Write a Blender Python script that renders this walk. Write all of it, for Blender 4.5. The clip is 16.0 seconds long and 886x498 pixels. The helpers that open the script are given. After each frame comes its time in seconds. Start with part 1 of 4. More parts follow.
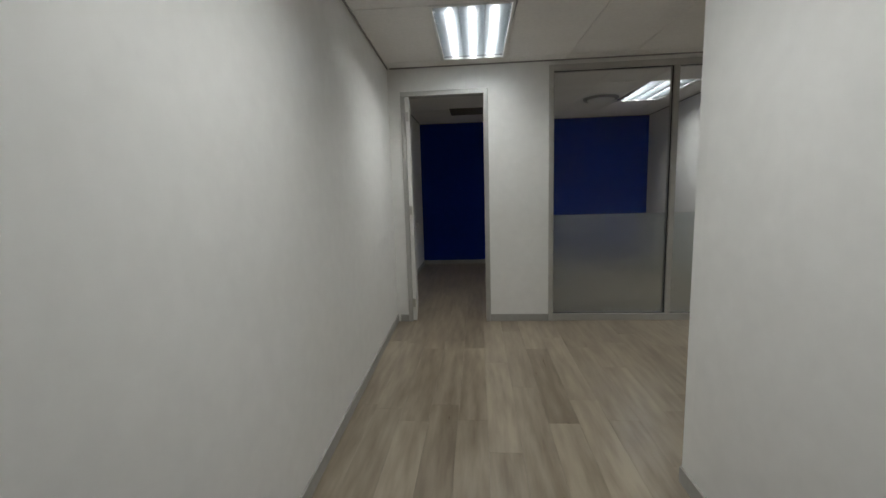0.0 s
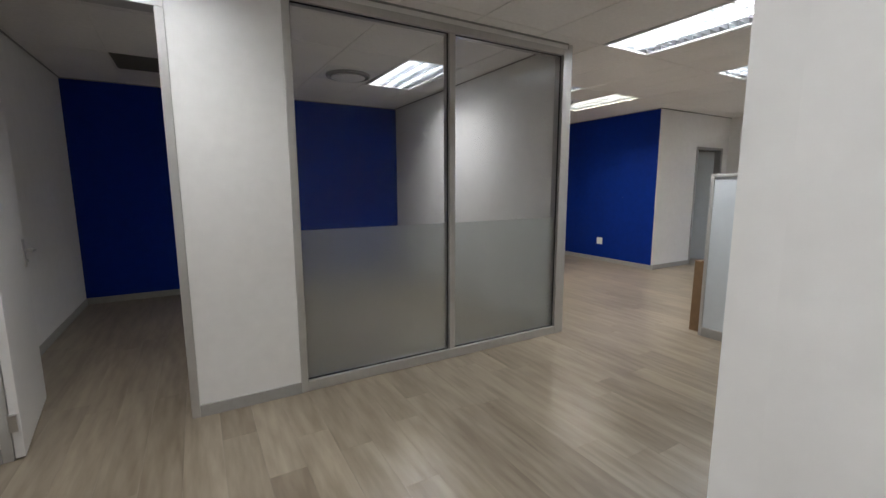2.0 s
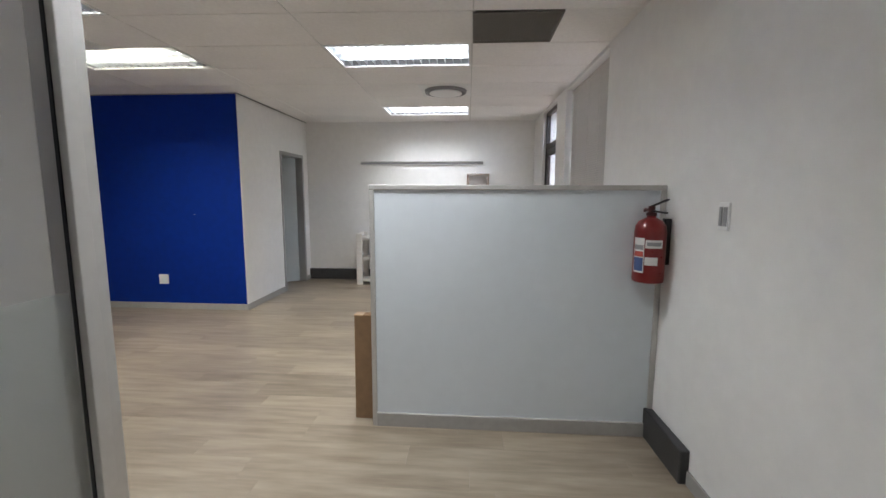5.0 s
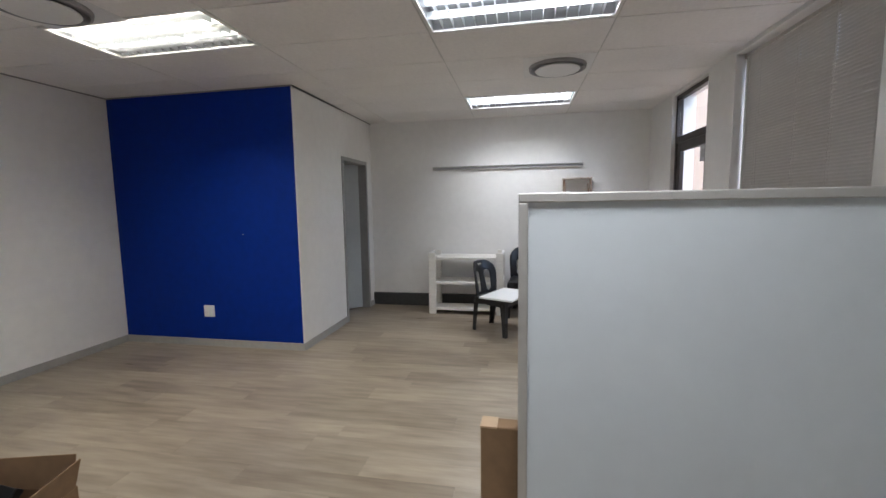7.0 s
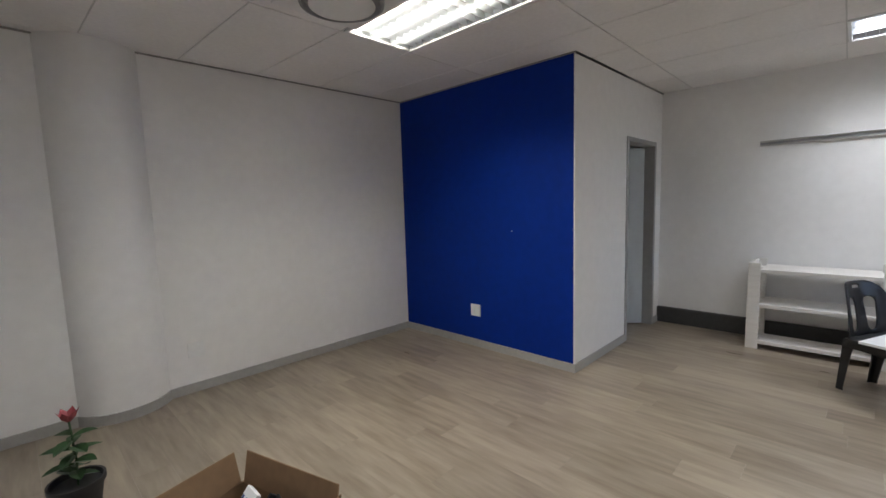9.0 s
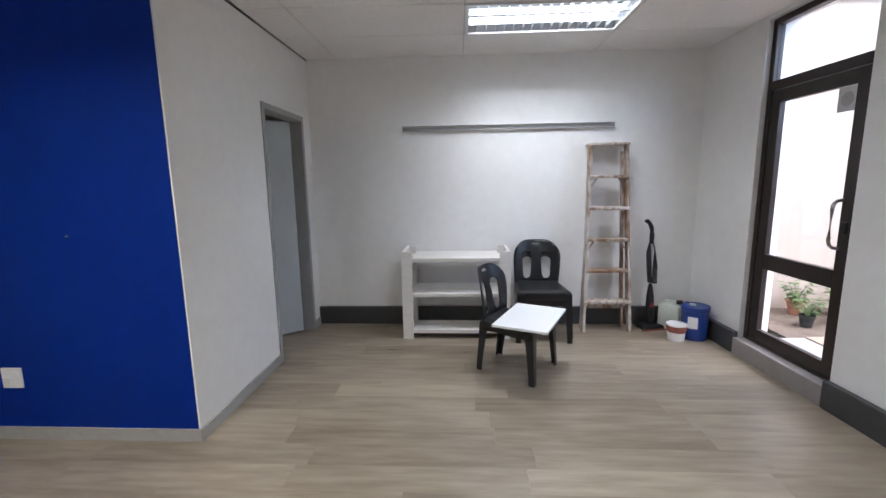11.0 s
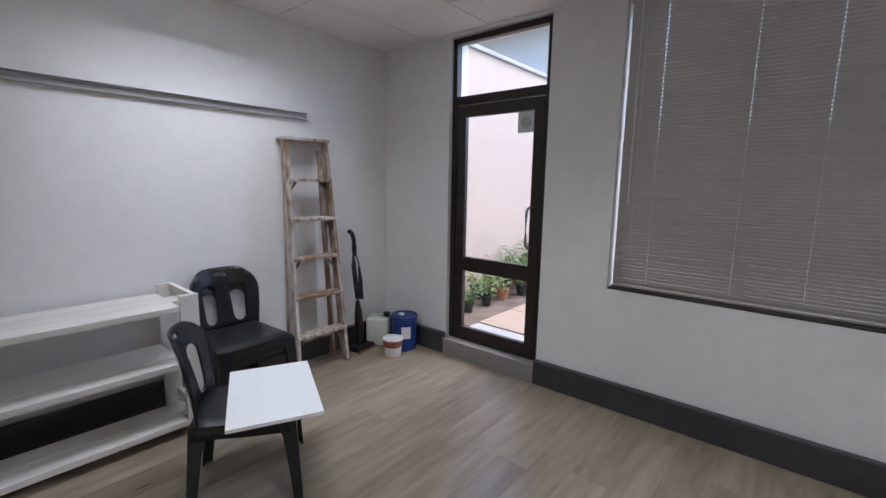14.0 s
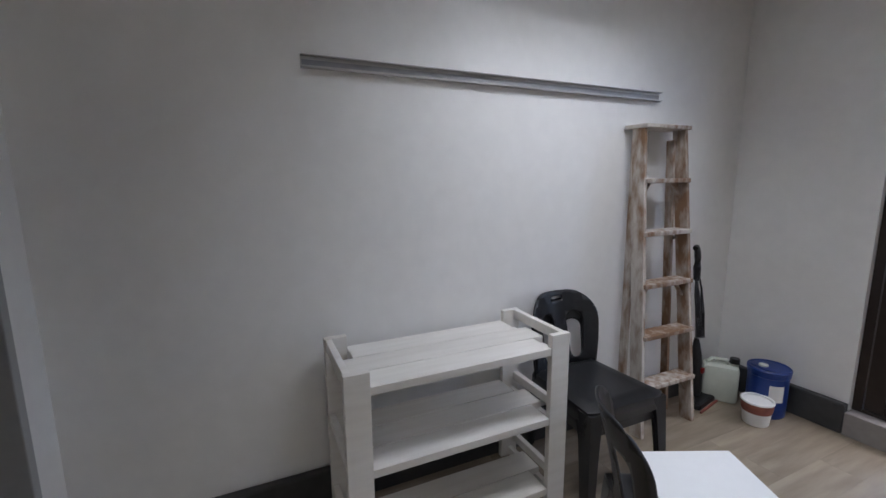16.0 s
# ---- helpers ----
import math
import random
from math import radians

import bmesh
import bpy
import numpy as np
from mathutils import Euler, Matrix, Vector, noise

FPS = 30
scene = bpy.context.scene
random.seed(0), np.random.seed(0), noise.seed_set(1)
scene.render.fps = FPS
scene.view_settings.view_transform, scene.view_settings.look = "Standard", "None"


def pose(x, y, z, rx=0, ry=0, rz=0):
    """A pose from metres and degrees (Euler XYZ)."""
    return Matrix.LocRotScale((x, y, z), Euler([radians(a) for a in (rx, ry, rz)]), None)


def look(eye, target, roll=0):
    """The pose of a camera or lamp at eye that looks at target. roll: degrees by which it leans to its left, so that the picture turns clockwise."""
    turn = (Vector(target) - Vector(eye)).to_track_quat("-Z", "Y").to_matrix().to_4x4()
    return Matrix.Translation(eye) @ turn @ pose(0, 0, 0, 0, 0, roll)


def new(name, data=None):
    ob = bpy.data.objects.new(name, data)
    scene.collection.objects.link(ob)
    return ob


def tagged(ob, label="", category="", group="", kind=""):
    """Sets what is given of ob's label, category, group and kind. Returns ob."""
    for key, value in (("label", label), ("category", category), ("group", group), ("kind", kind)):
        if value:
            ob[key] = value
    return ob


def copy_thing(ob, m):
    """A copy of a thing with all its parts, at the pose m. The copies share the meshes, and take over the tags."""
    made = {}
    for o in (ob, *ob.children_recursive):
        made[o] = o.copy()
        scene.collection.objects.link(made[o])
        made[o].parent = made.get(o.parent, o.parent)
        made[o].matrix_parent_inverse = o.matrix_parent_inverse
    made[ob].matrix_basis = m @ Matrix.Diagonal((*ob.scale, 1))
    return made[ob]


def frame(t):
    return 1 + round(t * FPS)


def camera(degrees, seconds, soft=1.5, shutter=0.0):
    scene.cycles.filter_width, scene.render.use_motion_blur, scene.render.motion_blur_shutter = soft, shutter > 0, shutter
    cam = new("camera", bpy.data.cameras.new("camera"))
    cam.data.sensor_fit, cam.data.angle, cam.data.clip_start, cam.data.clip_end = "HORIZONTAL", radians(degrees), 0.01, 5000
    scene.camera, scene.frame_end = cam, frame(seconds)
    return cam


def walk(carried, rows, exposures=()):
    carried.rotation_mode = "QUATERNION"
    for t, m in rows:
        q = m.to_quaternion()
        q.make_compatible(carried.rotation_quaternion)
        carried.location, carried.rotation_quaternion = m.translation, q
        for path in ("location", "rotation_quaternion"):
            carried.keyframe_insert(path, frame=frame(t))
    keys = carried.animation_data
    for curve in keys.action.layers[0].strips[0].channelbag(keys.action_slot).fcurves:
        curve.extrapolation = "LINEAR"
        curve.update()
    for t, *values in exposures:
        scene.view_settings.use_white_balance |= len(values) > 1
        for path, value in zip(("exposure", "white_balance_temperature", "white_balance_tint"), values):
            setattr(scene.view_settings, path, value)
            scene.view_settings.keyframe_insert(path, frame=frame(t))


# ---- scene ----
cam = camera(92.5, 16.0)
PATH = [
    (0, (-0.234, 0.083, 1.418), (-0.401, 2.058, 1.147), -1.7),
    (0.5, (-0.243, 0.472, 1.433), (-0.303, 2.452, 1.158), -1.5),
    (1, (-0.232, 0.893, 1.421), (0.063, 2.852, 1.143), -0.9),
    (1.5, (-0.162, 1.298, 1.408), (0.530, 3.152, 1.122), -0.4),
    (2, (-0.036, 1.679, 1.420), (0.953, 3.393, 1.130), -0.2),
    (2.5, (0.136, 2.037, 1.403), (1.504, 3.466, 1.110), -0.3),
    (3, (0.349, 2.326, 1.418), (2.027, 3.371, 1.116), 0.2),
    (3.5, (0.623, 2.557, 1.416), (2.459, 3.290, 1.115), 0.2),
    (4, (0.885, 2.786, 1.414), (2.803, 3.267, 1.114), 0.7),
    (4.2, (1.009, 2.879, 1.431), (2.951, 3.256, 1.135), 0.7),
    (6.3, (2.376, 3.615, 1.484), (4.362, 3.678, 1.250), -0.2),
    (6.5, (2.494, 3.653, 1.487), (4.478, 3.773, 1.259), -0.5),
    (7, (2.694, 3.832, 1.499), (4.646, 4.215, 1.287), -0.9),
    (7.5, (2.839, 4.040, 1.480), (4.678, 4.799, 1.272), -1.1),
    (8, (2.948, 4.195, 1.491), (4.527, 5.404, 1.283), -2.0),
    (8.2, (3.014, 4.233, 1.496), (4.414, 5.646, 1.287), -1.8),
    (10.3, (4.034, 4.563, 1.493), (5.707, 5.621, 1.204), -1.3),
    (10.5, (4.174, 4.566, 1.487), (5.970, 5.394, 1.188), -1.5),
    (11, (4.415, 4.536, 1.483), (6.387, 4.640, 1.167), -0.9),
    (11.5, (4.609, 4.554, 1.487), (6.482, 3.935, 1.159), -0.8),
    (12, (4.769, 4.645, 1.503), (6.368, 3.489, 1.174), -0.2),
    (12.5, (4.931, 4.690, 1.481), (6.381, 3.348, 1.168), 0.5),
    (13, (5.191, 4.784, 1.487), (6.602, 3.403, 1.173), 0.2),
    (13.5, (5.400, 4.878, 1.475), (6.753, 3.439, 1.165), 0.8),
    (14, (5.626, 4.999, 1.489), (6.919, 3.503, 1.185), 0.9),
    (14.5, (5.828, 5.055, 1.473), (7.180, 3.611, 1.176), 0.9),
    (15, (6.158, 5.137, 1.486), (7.660, 3.850, 1.186), 0.3),
    (15.5, (6.475, 5.227, 1.487), (8.155, 4.187, 1.178), 0.7),
    (16, (6.849, 5.385, 1.522), (8.644, 4.565, 1.196), -0.5),
]
walk(cam, [(t, look(eye, target, roll)) for t, eye, target, roll in PATH],
     [(0, 2.62, 6600, 5), (0.5, 2.68, 6550, 6), (1, 2.7, 6450, 9), (1.5, 2.75, 6500, 10), (2, 3.05, 6500, 10), (2.5, 3.25, 6600, 10), (3, 3.3, 6600, 10), (3.5, 3.35, 6500, 10), (4, 3.4, 6350, 10), (6.5, 3.05, 6350, 10),
      (7.5, 2.98, 6250, 11), (8, 2.97, 6300, 11), (8.2, 2.95, 6350, 11), (10.5, 3.17, 6000, 11), (11, 3.2, 6000, 12), (11.5, 3.06, 6200, 13), (12, 2.9, 6150, 13), (12.5, 2.84, 6000, 14), (13, 2.75, 5950, 14), (14, 2.66, 5950, 14),
      (14.5, 2.66, 5900, 14), (15, 2.65, 5850, 15), (15.5, 2.55, 5900, 15), (16, 2.53, 6000, 13)])

# ---- world, sun and exposure ----
world = bpy.data.worlds.new("world")
scene.world = world
world.use_nodes = True
wn = world.node_tree.nodes
sky = wn.new("ShaderNodeTexSky")
sky.sky_type, sky.sun_disc = "NISHITA", False
world.node_tree.links.new(sky.outputs[0], wn["Background"].inputs[0])
wn["Background"].inputs[1].default_value = 0.118
sun = new("sun", bpy.data.lights.new("sun", "SUN"))
sun.data.energy, sun.data.angle, sun.data.color = 0.85, radians(70), (1.0, 0.93, 0.85)
SUN_UP, SUN_ROUND = radians(60), radians(-125)
sun.matrix_world = look(Vector((math.sin(SUN_ROUND) * math.cos(SUN_UP), math.cos(SUN_ROUND) * math.cos(SUN_UP), math.sin(SUN_UP))) * 50, (0, 0, 0))
sky.sun_elevation, sky.sun_rotation = SUN_UP, SUN_ROUND
LAMP_WATTS = 1.2
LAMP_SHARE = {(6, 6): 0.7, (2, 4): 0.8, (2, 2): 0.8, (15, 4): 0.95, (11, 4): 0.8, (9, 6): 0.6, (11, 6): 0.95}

# ---- materials ----


def material(name, colour, rough=0.6, metal=0.0, vary=0.12, scale=6.0, bump=0.0, bump_scale=120.0, stretch=(1, 1, 1), second=None, wear=0.5, per_object=0.0):
    """A surface with two scales of variation in colour and roughness, and a fine relief."""
    mat = bpy.data.materials.new(name)
    mat.use_nodes = True
    nt = mat.node_tree
    n, l = nt.nodes, nt.links
    bsdf = n["Principled BSDF"]
    bsdf.inputs["Metallic"].default_value = metal
    co = n.new("ShaderNodeTexCoord")
    mp = n.new("ShaderNodeMapping")
    mp.inputs["Scale"].default_value = stretch
    l.new(co.outputs["Object"], mp.inputs[0])
    info = n.new("ShaderNodeObjectInfo")
    shift = n.new("ShaderNodeMath")
    shift.operation = "MULTIPLY"
    shift.inputs[1].default_value = 40.0
    l.new(info.outputs["Random"], shift.inputs[0])
    l.new(shift.outputs[0], mp.inputs["Location"])
    big, fine = n.new("ShaderNodeTexNoise"), n.new("ShaderNodeTexNoise")
    for tex, sc, det in ((big, scale * 0.25, 3), (fine, scale * 4, 5)):
        tex.inputs["Scale"].default_value, tex.inputs["Detail"].default_value = sc, det
        l.new(mp.outputs[0], tex.inputs["Vector"])
    mixn = n.new("ShaderNodeMix")
    mixn.inputs[0].default_value = 0.5
    l.new(big.outputs[0], mixn.inputs[2])
    l.new(fine.outputs[0], mixn.inputs[3])
    ramp = n.new("ShaderNodeValToRGB")
    e = ramp.color_ramp.elements
    e[0].position, e[1].position = 0.5 - 0.25 * wear, 0.5 + 0.25 * wear
    dark = second if second else tuple(c * (1 - vary) for c in colour)
    light = colour if second else tuple(min(1, c * (1 + vary * 0.6)) for c in colour)
    e[0].color, e[1].color = (*dark, 1), (*light, 1)
    l.new(mixn.outputs[0], ramp.inputs[0])
    out = ramp.outputs[0]
    if per_object:
        hsv = n.new("ShaderNodeHueSaturation")
        rng = n.new("ShaderNodeMapRange")
        rng.inputs["To Min"].default_value, rng.inputs["To Max"].default_value = 1 - per_object, 1 + per_object
        l.new(info.outputs["Random"], rng.inputs[0])
        l.new(rng.outputs[0], hsv.inputs["Value"])
        l.new(out, hsv.inputs["Color"])
        out = hsv.outputs[0]
    l.new(out, bsdf.inputs["Base Color"])
    rr = n.new("ShaderNodeMapRange")
    rr.inputs["To Min"].default_value, rr.inputs["To Max"].default_value = max(0.02, rough - 0.07), min(1, rough + 0.07)
    l.new(mixn.outputs[0], rr.inputs[0])
    l.new(rr.outputs[0], bsdf.inputs["Roughness"])
    if bump:
        bn, tex = n.new("ShaderNodeBump"), n.new("ShaderNodeTexNoise")
        tex.inputs["Scale"].default_value, tex.inputs["Detail"].default_value = bump_scale, 3
        l.new(mp.outputs[0], tex.inputs["Vector"])
        bn.inputs["Strength"].default_value, bn.inputs["Distance"].default_value = bump, 0.004
        l.new(tex.outputs[0], bn.inputs["Height"])
        l.new(bn.outputs[0], bsdf.inputs["Normal"])
    return mat


def clear(name, rough=0.0, tint=(1, 1, 1), frost=0.0):
    """Thin glass: see-through with a weak mirror; frost mixes in a milky scattering film."""
    mat = bpy.data.materials.new(name)
    mat.use_nodes = True
    n, l = mat.node_tree.nodes, mat.node_tree.links
    n.remove(n["Principled BSDF"])
    tr, gl, mx = n.new("ShaderNodeBsdfTransparent"), n.new("ShaderNodeBsdfGlossy"), n.new("ShaderNodeMixShader")
    tr.inputs[0].default_value = (*tint, 1)
    gl.inputs["Roughness"].default_value = rough
    lw, pw, ad = n.new("ShaderNodeLayerWeight"), n.new("ShaderNodeMath"), n.new("ShaderNodeMath")
    pw.operation, ad.operation = "POWER", "MULTIPLY_ADD"
    lw.inputs[0].default_value = 0.5
    pw.inputs[1].default_value, ad.inputs[1].default_value, ad.inputs[2].default_value = 4.0, 0.7, 0.02
    l.new(lw.outputs["Facing"], pw.inputs[0])
    l.new(pw.outputs[0], ad.inputs[0])
    l.new(ad.outputs[0], mx.inputs[0])
    body = tr.outputs[0]
    if frost:
        tl, df, m2 = n.new("ShaderNodeBsdfRefraction"), n.new("ShaderNodeBsdfDiffuse"), n.new("ShaderNodeMixShader")
        tl.inputs["IOR"].default_value, tl.inputs["Roughness"].default_value = 1.2, 0.5
        tl.inputs[0].default_value = (*tint, 1)
        df.inputs[0].default_value = (0.62, 0.65, 0.64, 1)
        m2.inputs[0].default_value = frost
        l.new(tl.outputs[0], m2.inputs[1])
        l.new(df.outputs[0], m2.inputs[2])
        body = m2.outputs[0]
    l.new(body, mx.inputs[1])
    l.new(gl.outputs[0], mx.inputs[2])
    l.new(mx.outputs[0], n["Material Output"].inputs[0])
    return mat


def glowing(name, colour, strength):
    mat = bpy.data.materials.new(name)
    mat.use_nodes = True
    b = mat.node_tree.nodes["Principled BSDF"]
    b.inputs["Emission Color"].default_value, b.inputs["Emission Strength"].default_value = (*colour, 1), strength
    return mat


WHITE = material("white wall paint", (0.80, 0.79, 0.77), 0.55, vary=0.035, scale=3, bump=0.04, bump_scale=180)
BLUE = material("blue wall paint", (0.0005, 0.023, 0.235), 0.62, vary=0.1, scale=3, bump=0.12, bump_scale=220)
BLUE.node_tree.nodes["Principled BSDF"].inputs["Specular IOR Level"].default_value = 0.15
TILE = material("ceiling tile", (0.84, 0.82, 0.80), 0.9, vary=0.05, scale=8, bump=0.25, bump_scale=260)
TBAR = material("ceiling bar", (0.60, 0.59, 0.57), 0.6, vary=0.05)
PLANK = material("greige vinyl plank", (0.345, 0.29, 0.218), 0.30, scale=5.0, stretch=(1.0, 0.13, 1.0), second=(0.178, 0.14, 0.099), wear=0.55, bump=0.12, bump_scale=90, per_object=0.07)
PLANK.node_tree.nodes["Principled BSDF"].inputs["Specular IOR Level"].default_value = 0.75
GREYSKIRT = material("grey skirting", (0.36, 0.35, 0.33), 0.5, vary=0.08)
DARKSKIRT = material("charcoal skirting", (0.045, 0.046, 0.047), 0.45, vary=0.2, scale=5, bump=0.1)
ALU = material("natural aluminium", (0.52, 0.51, 0.49), 0.42, metal=0.55, vary=0.05, scale=4)
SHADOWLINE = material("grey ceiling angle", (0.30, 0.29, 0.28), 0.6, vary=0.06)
DOORPAINT = material("satin white door paint", (0.74, 0.73, 0.71), 0.4, vary=0.03)
DOORGREY = material("pale grey door paint", (0.50, 0.53, 0.53), 0.4, vary=0.03)
FRAMEGREY = material("grey door frame", (0.33, 0.33, 0.32), 0.45, vary=0.06)
BRONZE = material("dark bronze aluminium", (0.035, 0.026, 0.022), 0.38, metal=0.3, vary=0.15)
STEEL = material("satin steel", (0.55, 0.54, 0.52), 0.3, metal=1.0, vary=0.05)
LOUVRE = material("bright louvre aluminium", (0.62, 0.65, 0.68), 0.3, metal=0.9, vary=0.03)
GLASS = clear("clear glass")
FROST = clear("frosted film", 0.25, (0.92, 0.94, 0.93), 0.16)
PANELWHITE = material("pale laminate panel", (0.60, 0.645, 0.68), 0.35, vary=0.025, scale=3)
SLAT = material("pale blind slat", (0.47, 0.44, 0.40), 0.45, vary=0.04)
BLACKPLASTIC = material("black moulded plastic", (0.010, 0.0105, 0.012), 0.34, vary=0.25, scale=8, bump=0.06, bump_scale=300)
WHITEBOARD = material("white melamine", (0.80, 0.81, 0.81), 0.3, vary=0.02)
WHITEWOOD = material("white painted pine", (0.80, 0.78, 0.74), 0.5, scale=7, stretch=(1, 0.12, 1), second=(0.62, 0.59, 0.54), wear=0.9, bump=0.2, bump_scale=60)
LADDERWOOD = material("paint-splashed worn wood", (0.55, 0.51, 0.46), 0.75, scale=6, second=(0.21, 0.12, 0.065), wear=0.35, bump=0.35, bump_scale=70, stretch=(1, 1, 0.35))
CARD = material("brown cardboard", (0.21, 0.128, 0.066), 0.8, vary=0.12, scale=6, bump=0.1, bump_scale=140)
RED = material("red enamel", (0.20, 0.012, 0.012), 0.3, vary=0.1)
REDPLASTIC = material("red plastic", (0.27, 0.022, 0.022), 0.4, vary=0.1)
LABEL = material("white paper label", (0.75, 0.74, 0.72), 0.6, vary=0.05)
LABELBLUE = material("blue print", (0.06, 0.10, 0.25), 0.6, vary=0.1)
LABELRED = material("red print", (0.45, 0.08, 0.06), 0.6, vary=0.1)
LABELGREY = material("grey print", (0.30, 0.30, 0.31), 0.6, vary=0.1)
BLUEPLASTIC = material("blue drum plastic", (0.008, 0.035, 0.19), 0.35, vary=0.12)
CLOUDY = material("cloudy natural plastic", (0.62, 0.66, 0.58), 0.4, vary=0.06)
WHITEPLASTIC = material("white plastic", (0.78, 0.78, 0.77), 0.4, vary=0.03)
TERRACOTTA = material("red-brown dried paint", (0.26, 0.085, 0.06), 0.7, vary=0.25)
POT = material("terracotta pot", (0.36, 0.16, 0.09), 0.8, vary=0.2)
BLACKPOT = material("black nursery pot", (0.02, 0.02, 0.02), 0.6, vary=0.2)
LEAF = material("green leaf", (0.10, 0.165, 0.05), 0.5, vary=0.4, scale=12, per_object=0.2)
PALELEAF = material("yellow-green leaf", (0.17, 0.20, 0.06), 0.5, vary=0.3, scale=12)
DARKLEAF = material("dark green leaf", (0.03, 0.075, 0.025), 0.45, vary=0.3, scale=12)
FLOWER = material("dusky red petal", (0.30, 0.05, 0.06), 0.6, vary=0.2)
SOIL = material("damp soil", (0.13, 0.095, 0.07), 0.95, vary=0.5, scale=20, bump=0.8, bump_scale=50)
PAVER = material("sandy concrete paver", (0.30, 0.225, 0.165), 0.8, vary=0.15, scale=7, bump=0.3, bump_scale=90, per_object=0.08)
CREAM = material("cream plaster", (0.43, 0.345, 0.28), 0.85, vary=0.06, scale=2, bump=0.4, bump_scale=70)
COPING = material("grey coping", (0.33, 0.32, 0.33), 0.8, vary=0.15)
SOFFIT = material("dark eave", (0.11, 0.10, 0.11), 0.7, vary=0.15)
FARWHITE = material("whitewashed far wall", (0.62, 0.61, 0.64), 0.8, vary=0.04)
STEP = material("grey screed step", (0.27, 0.25, 0.24), 0.55, vary=0.12, scale=6, bump=0.15)
WOODPOLE = material("varnished wooden pole", (0.28, 0.17, 0.09), 0.45, vary=0.2, stretch=(1, 1, 0.1))
STICKER = material("pale grey vinyl sticker", (0.62, 0.62, 0.63), 0.5, vary=0.05)
GREYPOLE = material("grey painted metal pole", (0.42, 0.42, 0.43), 0.4, vary=0.08)
PURPLE = material("purple plastic", (0.10, 0.05, 0.28), 0.35, vary=0.1)
GREEN = material("green plastic", (0.02, 0.20, 0.05), 0.35, vary=0.1)
TUBE = glowing("fluorescent tube", (0.92, 0.97, 1.0), 0.35)
TUBEWARM = glowing("warm fluorescent tube", (1.0, 0.90, 0.68), 0.35)
TRAY = material("grey reflector metal", (0.30, 0.31, 0.32), 0.35, metal=0.8, vary=0.04)
DARKGRILLE = material("brown-grey vent mesh", (0.16, 0.145, 0.125), 0.6, vary=0.1, scale=30)
TAPE = material("brown parcel tape", (0.40, 0.28, 0.17), 0.3, vary=0.08)
DARKHOSE = material("dark red rubber", (0.06, 0.012, 0.012), 0.45, vary=0.15)

# ---- geometry helpers ----


def mesh(name, bm, mats, smooth=False):
    me = bpy.data.meshes.new(name)
    bmesh.ops.recalc_face_normals(bm, faces=bm.faces[:])
    if smooth:
        for f in bm.faces:
            f.smooth = True
        for ed in bm.edges:
            if len(ed.link_faces) == 2 and ed.calc_face_angle(0) > 0.7:
                ed.smooth = False
    bm.to_mesh(me)
    bm.free()
    for m in mats if isinstance(mats, (list, tuple)) else [mats]:
        me.materials.append(m)
    return me


def part(name, bm, mat, parent, label="", smooth=False):
    ob = new(name, mesh(name, bm, mat, smooth))
    ob.parent = parent
    if label:
        tagged(ob, label)
    return ob


def thing(name, m, label, category, group="", kind=""):
    ob = new(name)
    ob.empty_display_size = 0.1
    ob.matrix_basis = m
    return tagged(ob, label, category, group, kind)


def solid(name, bm, mat, label, category, kind="", smooth=False, m=None):
    ob = new(name, mesh(name, bm, mat, smooth))
    if m is not None:
        ob.matrix_basis = m
    return tagged(ob, label, category, "", kind)


def block(bm, lo, hi, bevel=0.0, m=None):
    """An axis-aligned block, its edges rounded by bevel, then moved by m."""
    size = [max(1e-4, b - a) for a, b in zip(lo, hi)]
    mid = [(a + b) / 2 for a, b in zip(lo, hi)]
    vs = bmesh.ops.create_cube(bm, size=1, matrix=Matrix.Translation(mid) @ Matrix.Diagonal((*size, 1)))["verts"]
    if bevel:
        es = list({e for v in vs for e in v.link_edges})
        made = bmesh.ops.bevel(bm, geom=es, offset=min(bevel, min(size) * 0.45), segments=2, affect="EDGES", profile=0.5)
        vs = list({v for f in made["faces"] for v in f.verts} | {v for v in vs if v.is_valid})
    if m is not None:
        bmesh.ops.transform(bm, matrix=m, verts=vs)
    return bm


def blocks(spec, bevel=0.0):
    bm = bmesh.new()
    for lo, hi in spec:
        block(bm, lo, hi, bevel)
    return bm


def beam(bm, a, b, w, d, up=(0, 0, 1), bevel=0.003):
    """A squared bar from a to b; d is its size along up, w across."""
    a, b = Vector(a), Vector(b)
    z = (b - a).normalized()
    y = Vector(up) - z * z.dot(Vector(up))
    y.normalize()
    x = y.cross(z)
    m = Matrix((x, y, z)).transposed().to_4x4()
    m.translation = a
    return block(bm, (-w / 2, -d / 2, 0), (w / 2, d / 2, (b - a).length), bevel, m)


